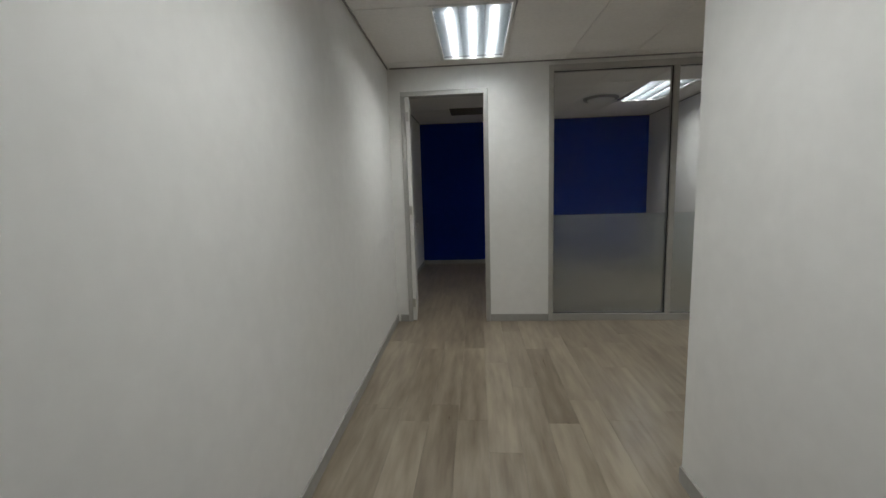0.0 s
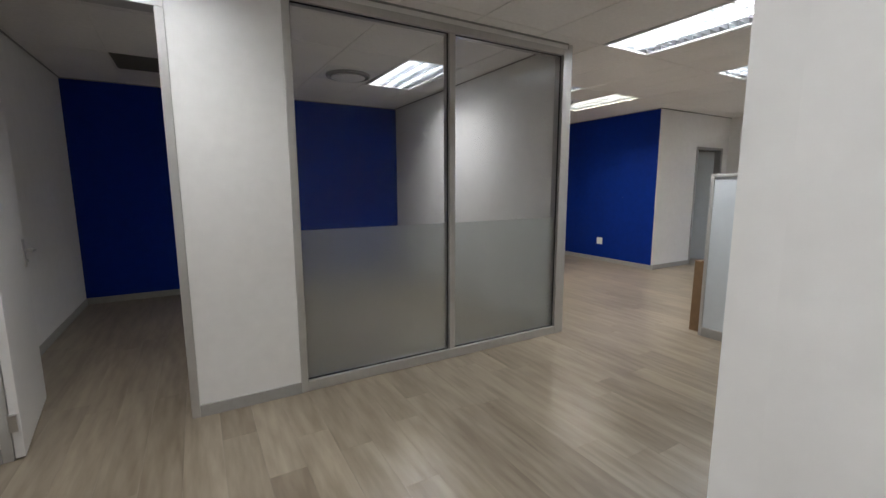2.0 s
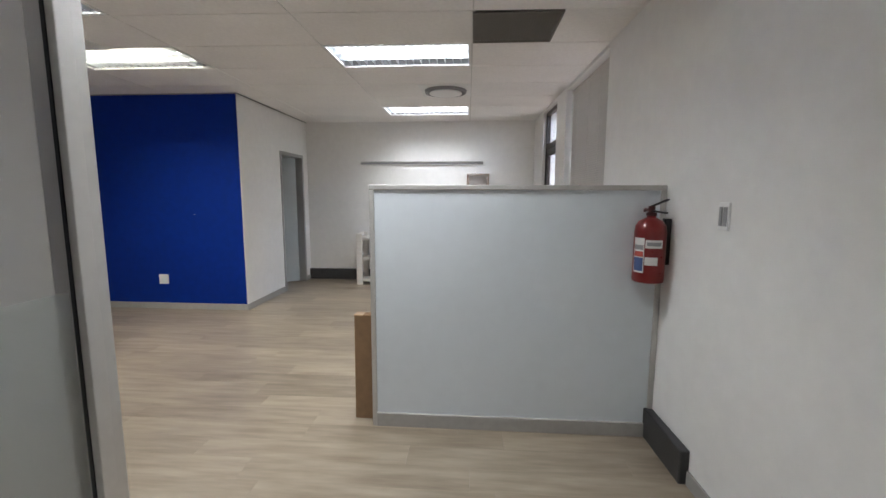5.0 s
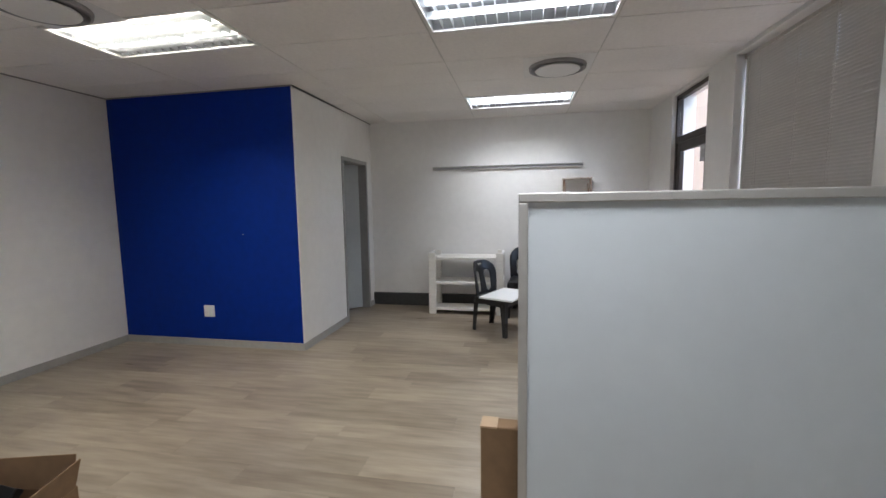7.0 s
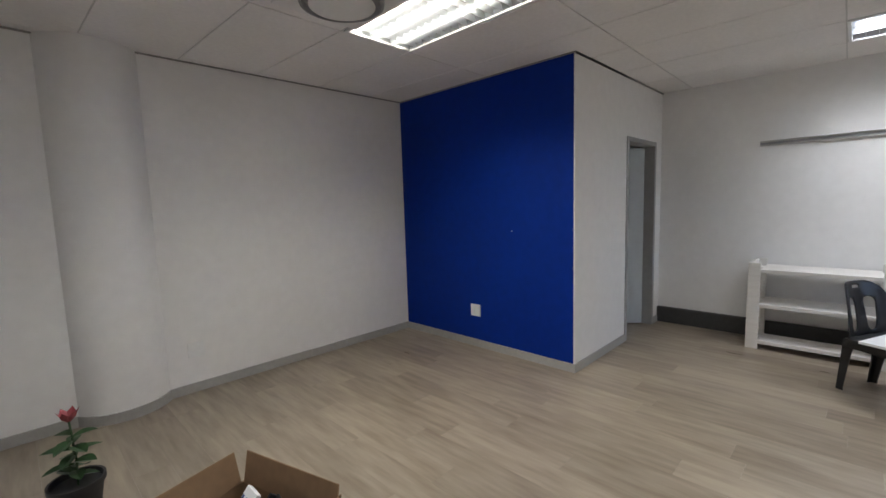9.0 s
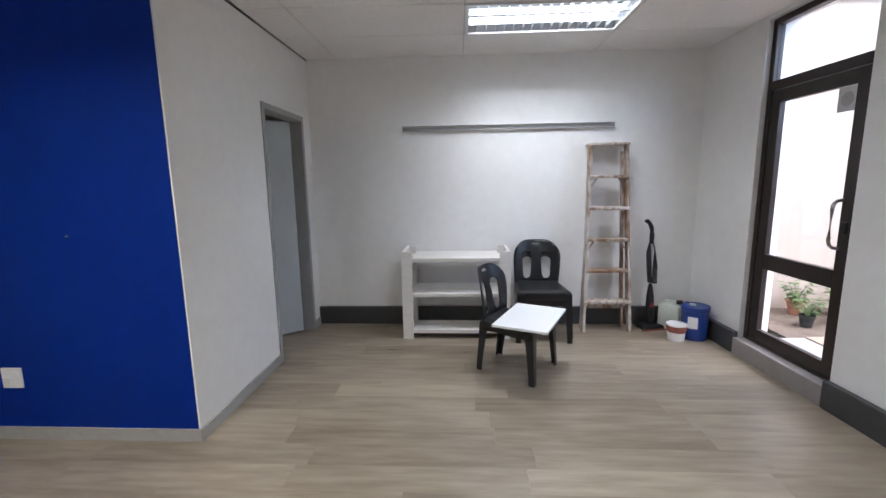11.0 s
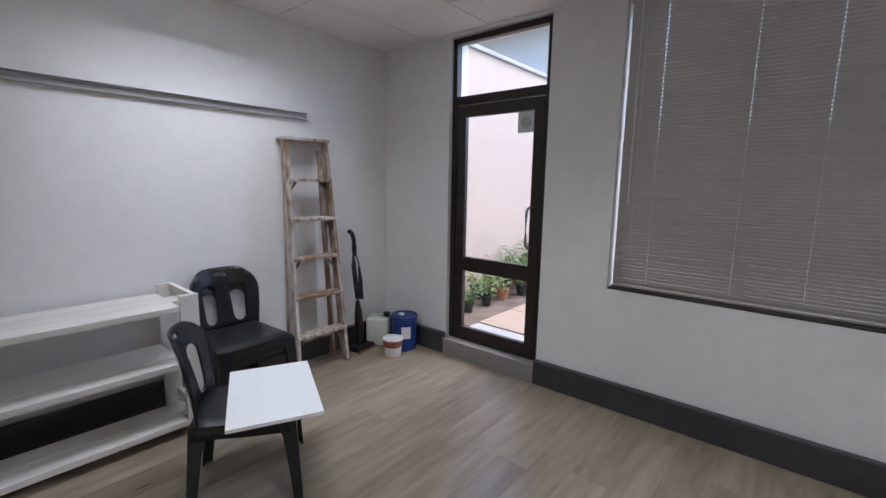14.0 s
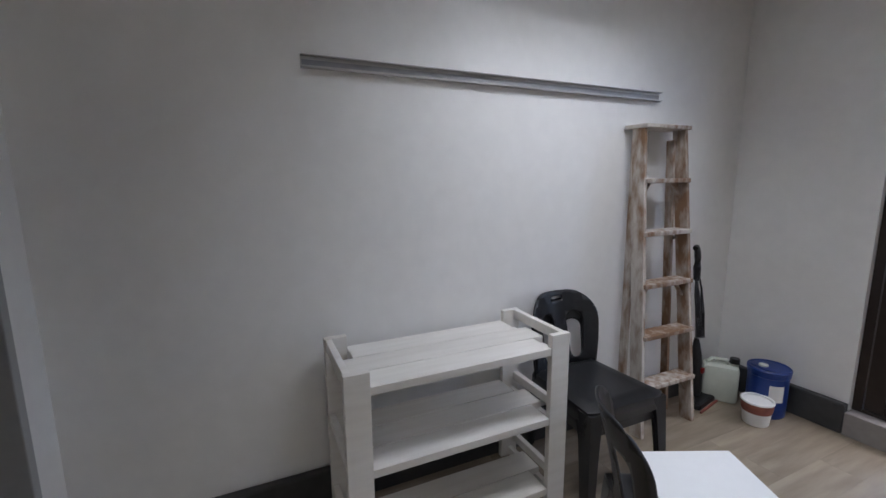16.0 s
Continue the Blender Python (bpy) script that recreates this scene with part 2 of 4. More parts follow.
def sweep(bm, pts, r, seg=8, closed=False):
    """A tube along points; r is one radius or one for each point."""
    pts = [Vector(p) for p in pts]
    rs = r if isinstance(r, (list, tuple)) else [r] * len(pts)
    rings = []
    for i, p in enumerate(pts):
        d = (pts[min(i + 1, len(pts) - 1)] - pts[max(i - 1, 0)]).normalized()
        q = d.to_track_quat("Z", "Y")
        rings.append([bm.verts.new(p + q @ Vector((rs[i] * math.cos(2 * math.pi * k / seg), rs[i] * math.sin(2 * math.pi * k / seg), 0))) for k in range(seg)])
    for a, b in zip(rings, rings[1:]):
        for k in range(seg):
            bm.faces.new((a[k], a[(k + 1) % seg], b[(k + 1) % seg], b[k]))
    bm.faces.new(rings[0][::-1])
    bm.faces.new(rings[-1])
    return bm


def lathe(bm, profile, seg=28, m=None):
    """A turned body from (radius, height) pairs."""
    rings = []
    for r, z in profile:
        ring = [bm.verts.new((r * math.cos(2 * math.pi * k / seg), r * math.sin(2 * math.pi * k / seg), z)) for k in range(seg)]
        rings.append(ring)
    for a, b in zip(rings, rings[1:]):
        for k in range(seg):
            bm.faces.new((a[k], a[(k + 1) % seg], b[(k + 1) % seg], b[k]))
    if profile[0][0] > 1e-4:
        bm.faces.new(rings[0][::-1])
    if profile[-1][0] > 1e-4:
        bm.faces.new(rings[-1])
    if m is not None:
        bmesh.ops.transform(bm, matrix=m, verts=[v for ring in rings for v in ring])
    return bm


def prism(bm, outline, z0, z1):
    """An upright prism over a plan outline."""
    lo = [bm.verts.new((x, y, z0)) for x, y in outline]
    hi = [bm.verts.new((x, y, z1)) for x, y in outline]
    k = len(outline)
    bm.faces.new(lo[::-1])
    bm.faces.new(hi)
    for i in range(k):
        bm.faces.new((lo[i], lo[(i + 1) % k], hi[(i + 1) % k], hi[i]))
    return bm


def wall_run(length, height, thick, holes, back=0.0):
    """Blocks of a wall along local x from 0, front face at y = 0, body towards -y, with openings (x0, x1, z0, z1)."""
    spec, x = [], back
    for x0, x1, z0, z1 in sorted(holes):
        spec.append(((x, -thick, 0), (x0, 0, height)))
        if z0 > 0.001:
            spec.append(((x0, -thick, 0), (x1, 0, z0)))
        if z1 < height - 0.001:
            spec.append(((x0, -thick, z1), (x1, 0, height)))
        x = x1
    spec.append(((x, -thick, 0), (length, 0, height)))
    return spec


# ---- the large structure ----
H = 2.677
WY = 4.588
SLOPE = math.degrees(math.atan(0.026))
SOUTH = pose(0, 2.022, 0, 0, 0, SLOPE)


def south(u, v=0.0, z=0.0):
    return SOUTH @ Vector((u, v, z))


def structure(name, bm, mat, label, category, m=None):
    return solid(name, bm, mat, label, category, "structure", m=m)


floor = structure("floor", blocks([((-1.45, -1.5, -0.12), (1.0, 1.9, -0.006)), ((-1.45, 1.9, -0.12), (8.95, 8.42, -0.006))]), GREYSKIRT, "grey-beige wood-look vinyl plank floor", "floor")

structure("wall_south", blocks(wall_run(9.1, H + 0.3, 0.24, [(5.18, 6.605, 0.815, 2.645), (7.09, 7.975, 0.0, 2.65)], back=0.72)), WHITE, "white plastered wall with a window and a glass door", "wall", SOUTH)
structure("wall_corridor_east", prism(bmesh.new(), [(0.72, south(0.72).y - 0.002), (0.98, south(0.98).y - 0.002), (1.06, -1.4), (0.80, -1.4)], 0, H + 0.3), WHITE, "white painted corridor wall ending in a corner", "wall")
structure("wall_corridor_west", prism(bmesh.new(), [(-0.955, -1.4), (-1.14, WY), (-1.26, WY), (-1.075, -1.4)], 0, H + 0.3), WHITE, "long white painted corridor wall", "wall")
structure("wall_corridor_end", blocks([((-1.03, -1.52, 0), (1.08, -1.4, H + 0.3))]), WHITE, "white wall closing the corridor", "wall")
DX0, DX1, DZ = -1.0, -0.125, 2.426
structure("wall_door", blocks([((-1.42, WY, 0), (DX0, WY + 0.1, H + 0.3)), ((DX0, WY, DZ), (DX1, WY + 0.1, H + 0.3)), ((DX1, WY, 0), (0.5, WY + 0.1, H + 0.3))]), WHITE, "white drywall with a doorway beside the glazing", "wall")
structure("wall_over_glass", blocks([((0.5, WY + 0.01, 2.629), (3.0, WY + 0.09, H + 0.3))]), WHITE, "narrow white bulkhead over the glazing", "wall")
structure("wall_room_west", blocks([((-1.42, WY + 0.1, 0), (-1.30, 8.27, H + 0.3))]), WHITE, "white wall of the glazed office", "wall")
structure("wall_office_side", blocks([((2.885, WY + 0.1, 0), (3.012, 8.27, H + 0.3))]), WHITE, "white drywall beside the glazed office", "wall")
structure("wall_north_blue", blocks([((-1.42, 8.27, 0), (3.0, 8.42, H + 0.3))]), BLUE, "deep blue painted feature wall", "wall")
structure("wall_north", blocks([((3.0, 8.27, 0), (8.95, 8.42, H + 0.3))]), WHITE, "cream-white plastered back wall", "wall")
structure("wall_blue", blocks([((6.62, 6.097, 0), (6.73, 8.27, H + 0.3))]), BLUE, "deep blue painted feature wall", "wall")
structure("wall_return", blocks([((6.623, 6.087, 0), (7.715, 6.2, H + 0.3)), ((7.715, 6.087, 2.096), (8.53, 6.2, H + 0.3)), ((8.53, 6.087, 0), (8.74, 6.2, H + 0.3))]), WHITE, "white wall with a doorway", "wall")
structure("wall_east", blocks([((8.74, 2.0, 0), (8.95, 8.27, H + 0.3))]), WHITE, "white plastered end wall", "wall")
solid("column", lathe(bmesh.new(), [(0.33, 0), (0.33, H + 0.1)], 64, pose(3.81, 8.44, 0)), WHITE, "round white plastered column set in the wall", "column", "structure", smooth=True)

# ceiling: tiles and bars in one mesh, openings left for the lights
GX = [-1.79, -1.175, -0.56, 0.06, 0.68, 1.30, 1.94, 2.59, 3.235, 3.88, 4.495, 5.105, 5.715, 6.33, 6.945, 7.56, 8.18, 8.80]
GY = [-1.77, -0.53, 0.71, 1.94, 3.18, 4.415, 5.655, 6.89, 8.13]
TILT_Y, TILT_X = 0.0145, -0.03


def grid_point(i, j):
    """A crossing of the slightly skewed ceiling grid."""
    return (GX[i] + TILT_X * (GY[j] - 3.8), GY[j] + TILT_Y * GX[i])


# cell (2, 2): unseen light, added because the corridor walls there are bright
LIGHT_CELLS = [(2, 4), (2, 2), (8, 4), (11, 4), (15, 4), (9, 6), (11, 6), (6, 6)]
WARM_CELL = (11, 6)


def ceiling_mesh():
    bm = bmesh.new()
    g = 0.005
    for i in range(len(GX) - 1):
        for j in range(-1, len(GY)):
            if (i, j) in LIGHT_CELLS or (j < 3 and GX[i] > 0.9):
                continue
            if j < 0 or j == len(GY) - 1:
                continue
            p, q, r, s = grid_point(i, j), grid_point(i + 1, j), grid_point(i + 1, j + 1), grid_point(i, j + 1)
            lo, hi = (0.0, 0.51) if (i, j) == (10, 3) else (0.485, 1.0) if (i, j) == (2, 7) else (0.0, 1.0)

            def along(a, b, k):
                return (a[0] + (b[0] - a[0]) * k, a[1] + (b[1] - a[1]) * k)

            p, s = along(p, s, lo), along(p, s, hi)
            q, r = along(q, r, lo), along(q, r, hi)
            z = H + random.uniform(-0.0004, 0.0004)
            prism(bm, [(p[0] + g, p[1] + g), (q[0] - g, q[1] + g), (r[0] - g, r[1] - g), (s[0] + g, s[1] - g)], z, H + 0.02)
    # the strip past the last whole row
    for i in range(len(GX) - 1):
        (x0, y0), (x1, _) = grid_point(i, len(GY) - 1), grid_point(i + 1, len(GY) - 1)
        block(bm, (x0 + g, y0 + g, H), (x1 - g, 8.5, H + 0.02), 0.003)
    k = len(bm.faces)
    w, z = 0.013, H + 0.006
    for i in range(len(GX)):
        y0 = -1.5 if GX[i] < 0.9 else 2.01 + 0.026 * GX[i]
        xs, xe = GX[i] + TILT_X * (y0 - 3.8), GX[i] + TILT_X * (8.5 - 3.8)
        bm.faces.new([bm.verts.new(p) for p in ((xs - w, y0, z), (xs + w, y0, z), (xe + w, 8.5, z), (xe - w, 8.5, z))])
    for j in range(len(GY)):
        x1 = 0.95 if j < 3 else 9.0
        ya, yb = GY[j] + TILT_Y * -1.9, GY[j] + TILT_Y * x1
        bm.faces.new([bm.verts.new(p) for p in ((-1.9, ya - w, z + 0.0005), (x1, yb - w, z + 0.0005), (x1, yb + w, z + 0.0005), (-1.9, ya + w, z + 0.0005))])
    bm.faces.ensure_lookup_table()
    for f in bm.faces[k:]:
        f.material_index = 1
    return bm


structure("ceiling", ceiling_mesh(), [TILE, TBAR], "suspended ceiling of white mineral tiles", "ceiling")
structure("ceiling_slab", blocks([((-1.9, -1.6, H + 0.3), (1.08, 1.9, H + 0.42)), ((-1.9, 1.9, H + 0.3), (9.1, 8.5, H + 0.42))]), COPING, "concrete slab over the suspended ceiling", "ceiling")


def strip(name, runs, z0, z1, depth, mat, label):
    """Skirting or ceiling angle: runs of (a, b, side) in plan, side a unit vector into the room."""
    bm = bmesh.new()
    for (ax, ay), (bx, by), (nx, ny) in runs:
        prism(bm, [(ax, ay), (bx, by), (bx + nx * depth, by + ny * depth), (ax + nx * depth, ay + ny * depth)], z0, z1)
    return structure(name, bm, mat, label, "trim")


s0, s1 = south(0.72), south(3.62)
white_runs = [((-0.955, -1.4), (-1.14, WY), (1, 0)), ((-1.10, WY), (DX0 - 0.012, WY), (0, -1)), ((DX1 + 0.012, WY), (0.5, WY), (0, -1)),
              ((0.80, -1.4), (0.72, s0.y), (-1, 0)), ((s0.x, s0.y), (s1.x, s1.y), (0, 1)), ((3.012, WY + 0.16), (3.012, 8.27), (1, 0)), ((3.012, 8.27), (3.57, 8.27), (0, -1)), ((4.05, 8.27), (6.62, 8.27), (0, -1)),
              ((6.62, 8.26), (6.62, 6.087), (-1, 0)), ((6.608, 6.087), (7.70, 6.087), (0, -1)), ((8.545, 6.087), (8.71, 6.087), (0, -1)), ((-1.3, WY + 0.11), (-1.3, 8.27), (1, 0)), ((-1.3, 8.27), (2.885, 8.27), (0, -1)), ((2.885, 8.26), (2.885, WY + 0.13), (-1, 0))]
strip("skirting_grey", white_runs, 0, 0.076, 0.012, GREYSKIRT, "low grey skirting along the walls")
angle_runs = [r for r in white_runs if r[0] not in ((-1.10, WY), (DX1 + 0.012, WY))] + [((-1.11, WY), (2.94, WY), (0, -1)), ((6.62, 6.087), (8.74, 6.087), (0, -1))]
strip("ceiling_angle", angle_runs, H - 0.012, H - 0.001, 0.012, SHADOWLINE, "thin grey metal angle round the ceiling")
bm = lathe(bmesh.new(), [(0.341, 0), (0.341, 0.076)], 64, pose(3.81, 8.44, 0))
structure("skirting_column", bm, GREYSKIRT, "low grey skirting curved round the column", "trim")
dark = bmesh.new()
block(dark, (3.62, 0.0, 0), (7.09, 0.05, 0.185), 0.008, SOUTH)
block(dark, (7.975, 0.0, 0), (8.76, 0.05, 0.185), 0.008, SOUTH)
block(dark, (8.69, 2.38, 0), (8.74, 6.085, 0.185), 0.008)
structure("skirting_dark", dark, DARKSKIRT, "tall charcoal skirting along the outer walls", "trim")
structure("door_step", block(bmesh.new(), (7.09, -0.24, -0.1), (7.975, 0.045, 0.14), 0.006, SOUTH), STEP, "raised grey threshold under the glass door", "step")

# ---- glazed office front ----


def office_glazing():
    w = thing("window_1", pose(0, WY, 0), "floor-to-ceiling aluminium glazing with frosted lower film", "window", kind="structure")
    f = [("post", (0.5, -0.008, 0), (0.55, 0.1, 2.629)), ("post", (1.705, 0.0, 0.075), (1.76, 0.092, 2.571)), ("post", (2.885, -0.008, 0), (2.948, 0.1, 2.629)), ("post", (2.948, 0.0, 0), (3.0, 0.1, 2.674)), ("end_cap", (3.0, 0.085, 0), (3.02, 0.155, 2.658)),
         ("rail", (0.55, -0.006, 2.571), (2.885, 0.098, 2.629)), ("rail", (0.55, -0.006, 0), (2.885, 0.098, 0.075))]
    for name, lo, hi in f:
        part(name, block(bmesh.new(), lo, hi, 0.004), ALU, w)
    for a, b in ((0.55, 1.705), (1.76, 2.885)):
        bead = [((a, 0.022, 0.075), (a + 0.006, 0.034, 2.571)), ((b - 0.006, 0.022, 0.075), (b, 0.034, 2.571)), ((a + 0.006, 0.022, 2.565), (b - 0.006, 0.034, 2.571)), ((a + 0.006, 0.022, 0.075), (b - 0.006, 0.034, 0.081))]
        part("gasket", blocks(bead), BLACKPLASTIC, w, "thin black glazing gasket")
        pane = part("pane", blocks([((a, 0.036, 0.075), (b, 0.042, 2.571))]), GLASS, w, "clear glass pane")
        film = part("film", blocks([((a + 0.002, 0.044, 0.077), (b - 0.002, 0.0445, 1.131))]), FROST, w, "frosted privacy film")
        pane.visible_shadow = False
    return w


office_glazing()


def lever(parent, x, y, z, side, turn=-1):
    """A lever handle on a plate, on the face towards side (+1 or -1 in y)."""
    bm = block(bmesh.new(), (x - 0.02, min(y, y + side * 0.008), z - 0.11), (x + 0.02, max(y, y + side * 0.008), z + 0.07), 0.004)
    sweep(bm, [(x, y, z), (x, y + side * 0.05, z), (x + turn * 0.02, y + side * 0.055, z), (x + turn * 0.12, y + side * 0.052, z)], 0.009, 8)
    sweep(bm, [(x, y, z - 0.07), (x, y + side * 0.018, z - 0.07)], 0.011, 10)
    part("door_handle", bm, STEEL, parent, "satin steel lever handle", True)


def office_door(name, m, width, height, paint, framepaint, depth, hinge_left, angle, hinge_y, label):
    """A doorway frame with an open leaf; local x across the opening, front at y = 0, room behind at +y."""
    d = thing(name, m, label, "door", kind="structure")
    t = 0.035
    fr = [((-0.012, -0.012, 0), (t, depth + 0.012, height - t)), ((width - t, -0.012, 0), (width + 0.012, depth + 0.012, height - t)), ((-0.012, -0.012, height - t), (width + 0.012, depth + 0.012, height + 0.012))]
    part("door_frame", blocks(fr, 0.004), framepaint, d, "slim metal door frame")
    leaf_w = width - 2 * t - 0.006
    hx = t + 0.003 if hinge_left else width - t - 0.003
    sgn = 1 if hinge_left else -1
    lm = pose(hx, hinge_y, 0.012, 0, 0, sgn * angle)
    bm = block(bmesh.new(), (0 if hinge_left else -leaf_w, -0.04, 0), (leaf_w if hinge_left else 0, 0, height - t - 0.016), 0.003)
    leaf = part("door_leaf", bm, paint, d, "flush painted door leaf")
    leaf.matrix_basis = lm
    for side, y in ((-1, -0.04), (1, 0.0)):
        lever(leaf, sgn * (leaf_w - 0.06), y, 1.02, side, -sgn)
    for z in (0.2, height * 0.5, height - 0.25):
        part("hinge", block(sweep(bmesh.new(), [(0, 0.006, z - 0.05), (0, 0.006, z + 0.05)], 0.008, 8), (-0.02, -0.03, z - 0.045), (0.004, 0.001, z + 0.045)), STEEL, leaf, "steel butt hinge")
    return d


office_door("door_1", pose(DX0, WY, 0), DX1 - DX0, DZ, DOORPAINT, ALU, 0.1, True, 97, -0.01, "white flush door standing open into the office")
office_door("door_2", pose(7.715, 6.087, 0), 0.815, 2.096, DOORGREY, FRAMEGREY, 0.113, False, 48, 0.117, "pale grey flush door standing half open")

# ---- ceiling lights and vents ----


def recessed_light(m, glow=TUBE):
    t = thing("ceiling_light", m, "recessed fluorescent light with a bright egg-crate louvre", "ceiling light", "recessed ceiling lights")
    L, W, D = 1.222, 0.602, 0.10
    rim = [((-W / 2, -L / 2, -0.004), (-W / 2 + 0.022, L / 2, 0.012)), ((W / 2 - 0.022, -L / 2, -0.004), (W / 2, L / 2, 0.012)), ((-W / 2 + 0.022, -L / 2, -0.004), (W / 2 - 0.022, -L / 2 + 0.022, 0.012)), ((-W / 2 + 0.022, L / 2 - 0.022, -0.004), (W / 2 - 0.022, L / 2, 0.012))]
    part("frame", blocks(rim, 0.002), WHITEPLASTIC, t)
    w, l = W / 2 - 0.022, L / 2 - 0.022
    hb = bmesh.new()
    lo = [hb.verts.new(p) for p in ((-w, -l, 0.01), (w, -l, 0.01), (w, l, 0.01), (-w, l, 0.01))]
    hi = [hb.verts.new(p) for p in ((-w + 0.04, -l, D), (w - 0.04, -l, D), (w - 0.04, l, D), (-w + 0.04, l, D))]
    for k in range(4):
        hb.faces.new((lo[k], lo[(k + 1) % 4], hi[(k + 1) % 4], hi[k]))
    hb.faces.new(hi)
    part("housing", hb, TRAY, t, "white reflector tray")
    for x in (-0.17, 0.0, 0.17):
        part("tube", sweep(bmesh.new(), [(x, -l + 0.01, D - 0.028), (x, l - 0.01, D - 0.028)], 0.013, 8), glow, t, "glowing fluorescent tube", True)
    cross = bmesh.new()
    vs = [cross.verts.new(p) for p in ((-w, -0.002, 0.046), (w, -0.002, 0.046), (w, 0, 0.004), (-w, 0, 0.004), (-w, 0.002, 0.046), (w, 0.002, 0.046))]
    cross.faces.new((vs[0], vs[1], vs[2], vs[3]))
    cross.faces.new((vs[3], vs[2], vs[5], vs[4]))
    cross.faces.new((vs[4], vs[5], vs[1], vs[0]))
    me = mesh("louvre_blade", cross, LOUVRE)
    for k in range(15):
        ob = new("louvre_blade", me)
        ob.parent = t
        ob.location = (0, -l + (k + 1) * 2 * l / 16, 0)
    for x in (-0.092, 0.092):
        part("louvre_rib", blocks([((x - 0.004, -l, 0.003), (x + 0.004, l, 0.047))]), LOUVRE, t)
    return t


def cell_pose(i, j):
    (x0, y0), (x1, y1) = grid_point(i, j), grid_point(i + 1, j + 1)
    return pose((x0 + x1) / 2, (y0 + y1) / 2, H)


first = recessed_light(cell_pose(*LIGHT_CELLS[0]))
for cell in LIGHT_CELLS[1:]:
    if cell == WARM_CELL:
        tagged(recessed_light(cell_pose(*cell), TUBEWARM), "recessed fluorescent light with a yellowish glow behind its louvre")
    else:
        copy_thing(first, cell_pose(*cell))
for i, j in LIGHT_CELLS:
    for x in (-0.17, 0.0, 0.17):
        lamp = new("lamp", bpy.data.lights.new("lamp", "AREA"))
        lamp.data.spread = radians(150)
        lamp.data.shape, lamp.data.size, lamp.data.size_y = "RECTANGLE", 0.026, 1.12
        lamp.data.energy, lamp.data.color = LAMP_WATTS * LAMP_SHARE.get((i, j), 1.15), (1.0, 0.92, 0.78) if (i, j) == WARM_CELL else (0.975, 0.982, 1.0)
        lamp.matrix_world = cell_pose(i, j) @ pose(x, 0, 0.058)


def air_diffuser(x, y):
    t = thing("air_diffuser", pose(x, y, H), "round white ceiling air diffuser with a dark gap", "air diffuser", "round air diffusers")
    part("plate", block(bmesh.new(), (-0.29, -0.29, -0.006), (0.29, 0.29, -0.001), 0.002), WHITEPLASTIC, t)
    # the ring gap's shade is put into the collar's grey
    part("collar", lathe(bmesh.new(), [(0.245, -0.006), (0.24, -0.03), (0.225, -0.034), (0.215, -0.012), (0.215, -0.008)], 40), LABELGREY, t, "collar coloured grey for the shade in the gap", True)
    part("disc", lathe(bmesh.new(), [(0.0001, -0.052), (0.10, -0.051), (0.185, -0.042), (0.19, -0.036), (0.185, -0.03), (0.03, -0.02), (0.03, -0.008)], 40), WHITEPLASTIC, t, "round white deflector disc", True)
    return t


for x, y in ((6.66, 3.57), (4.78, 6.58), (1.55, 6.56)):
    air_diffuser(x, y)


def return_vent(x0, y0, x1, y1):
    t = thing("ceiling_vent", pose(x0, y0, H), "square brown-grey return air grille in the ceiling", "vent", "return air grilles")
    w, d = x1 - x0, y1 - y0
    part("frame", blocks([((0, 0, -0.005), (0.018, d, 0.01)), ((w - 0.018, 0, -0.005), (w, d, 0.01)), ((0.018, 0, -0.005), (w - 0.018, 0.018, 0.01)), ((0.018, d - 0.018, -0.005), (w - 0.018, d, 0.01))], 0.002), DARKGRILLE, t)
    part("backing", blocks([((0.018, 0.018, 0.012), (w - 0.018, d - 0.018, 0.016))]), DARKGRILLE, t)
    n = 30
    me = mesh("slat", blocks([((0.018, -0.004, -0.002), (w - 0.018, 0.004, 0.004))]), DARKGRILLE)
    for k in range(n):
        ob = new("slat", me)
        ob.parent = t
        ob.location = (0, 0.03 + (d - 0.06) * k / (n - 1), 0)


gx0, gy0 = grid_point(10, 3)
gx1, gy1 = grid_point(11, 4)
return_vent(gx0 + 0.005, gy0 + 0.635, gx1 - 0.005, gy1 - 0.005)
gx0, gy0 = grid_point(2, 7)
gx1, gy1 = grid_point(3, 8)
return_vent(gx0 + 0.005, gy0 + 0.005, gx1 - 0.005, gy0 + 0.595)

# ---- glass door to the courtyard ----


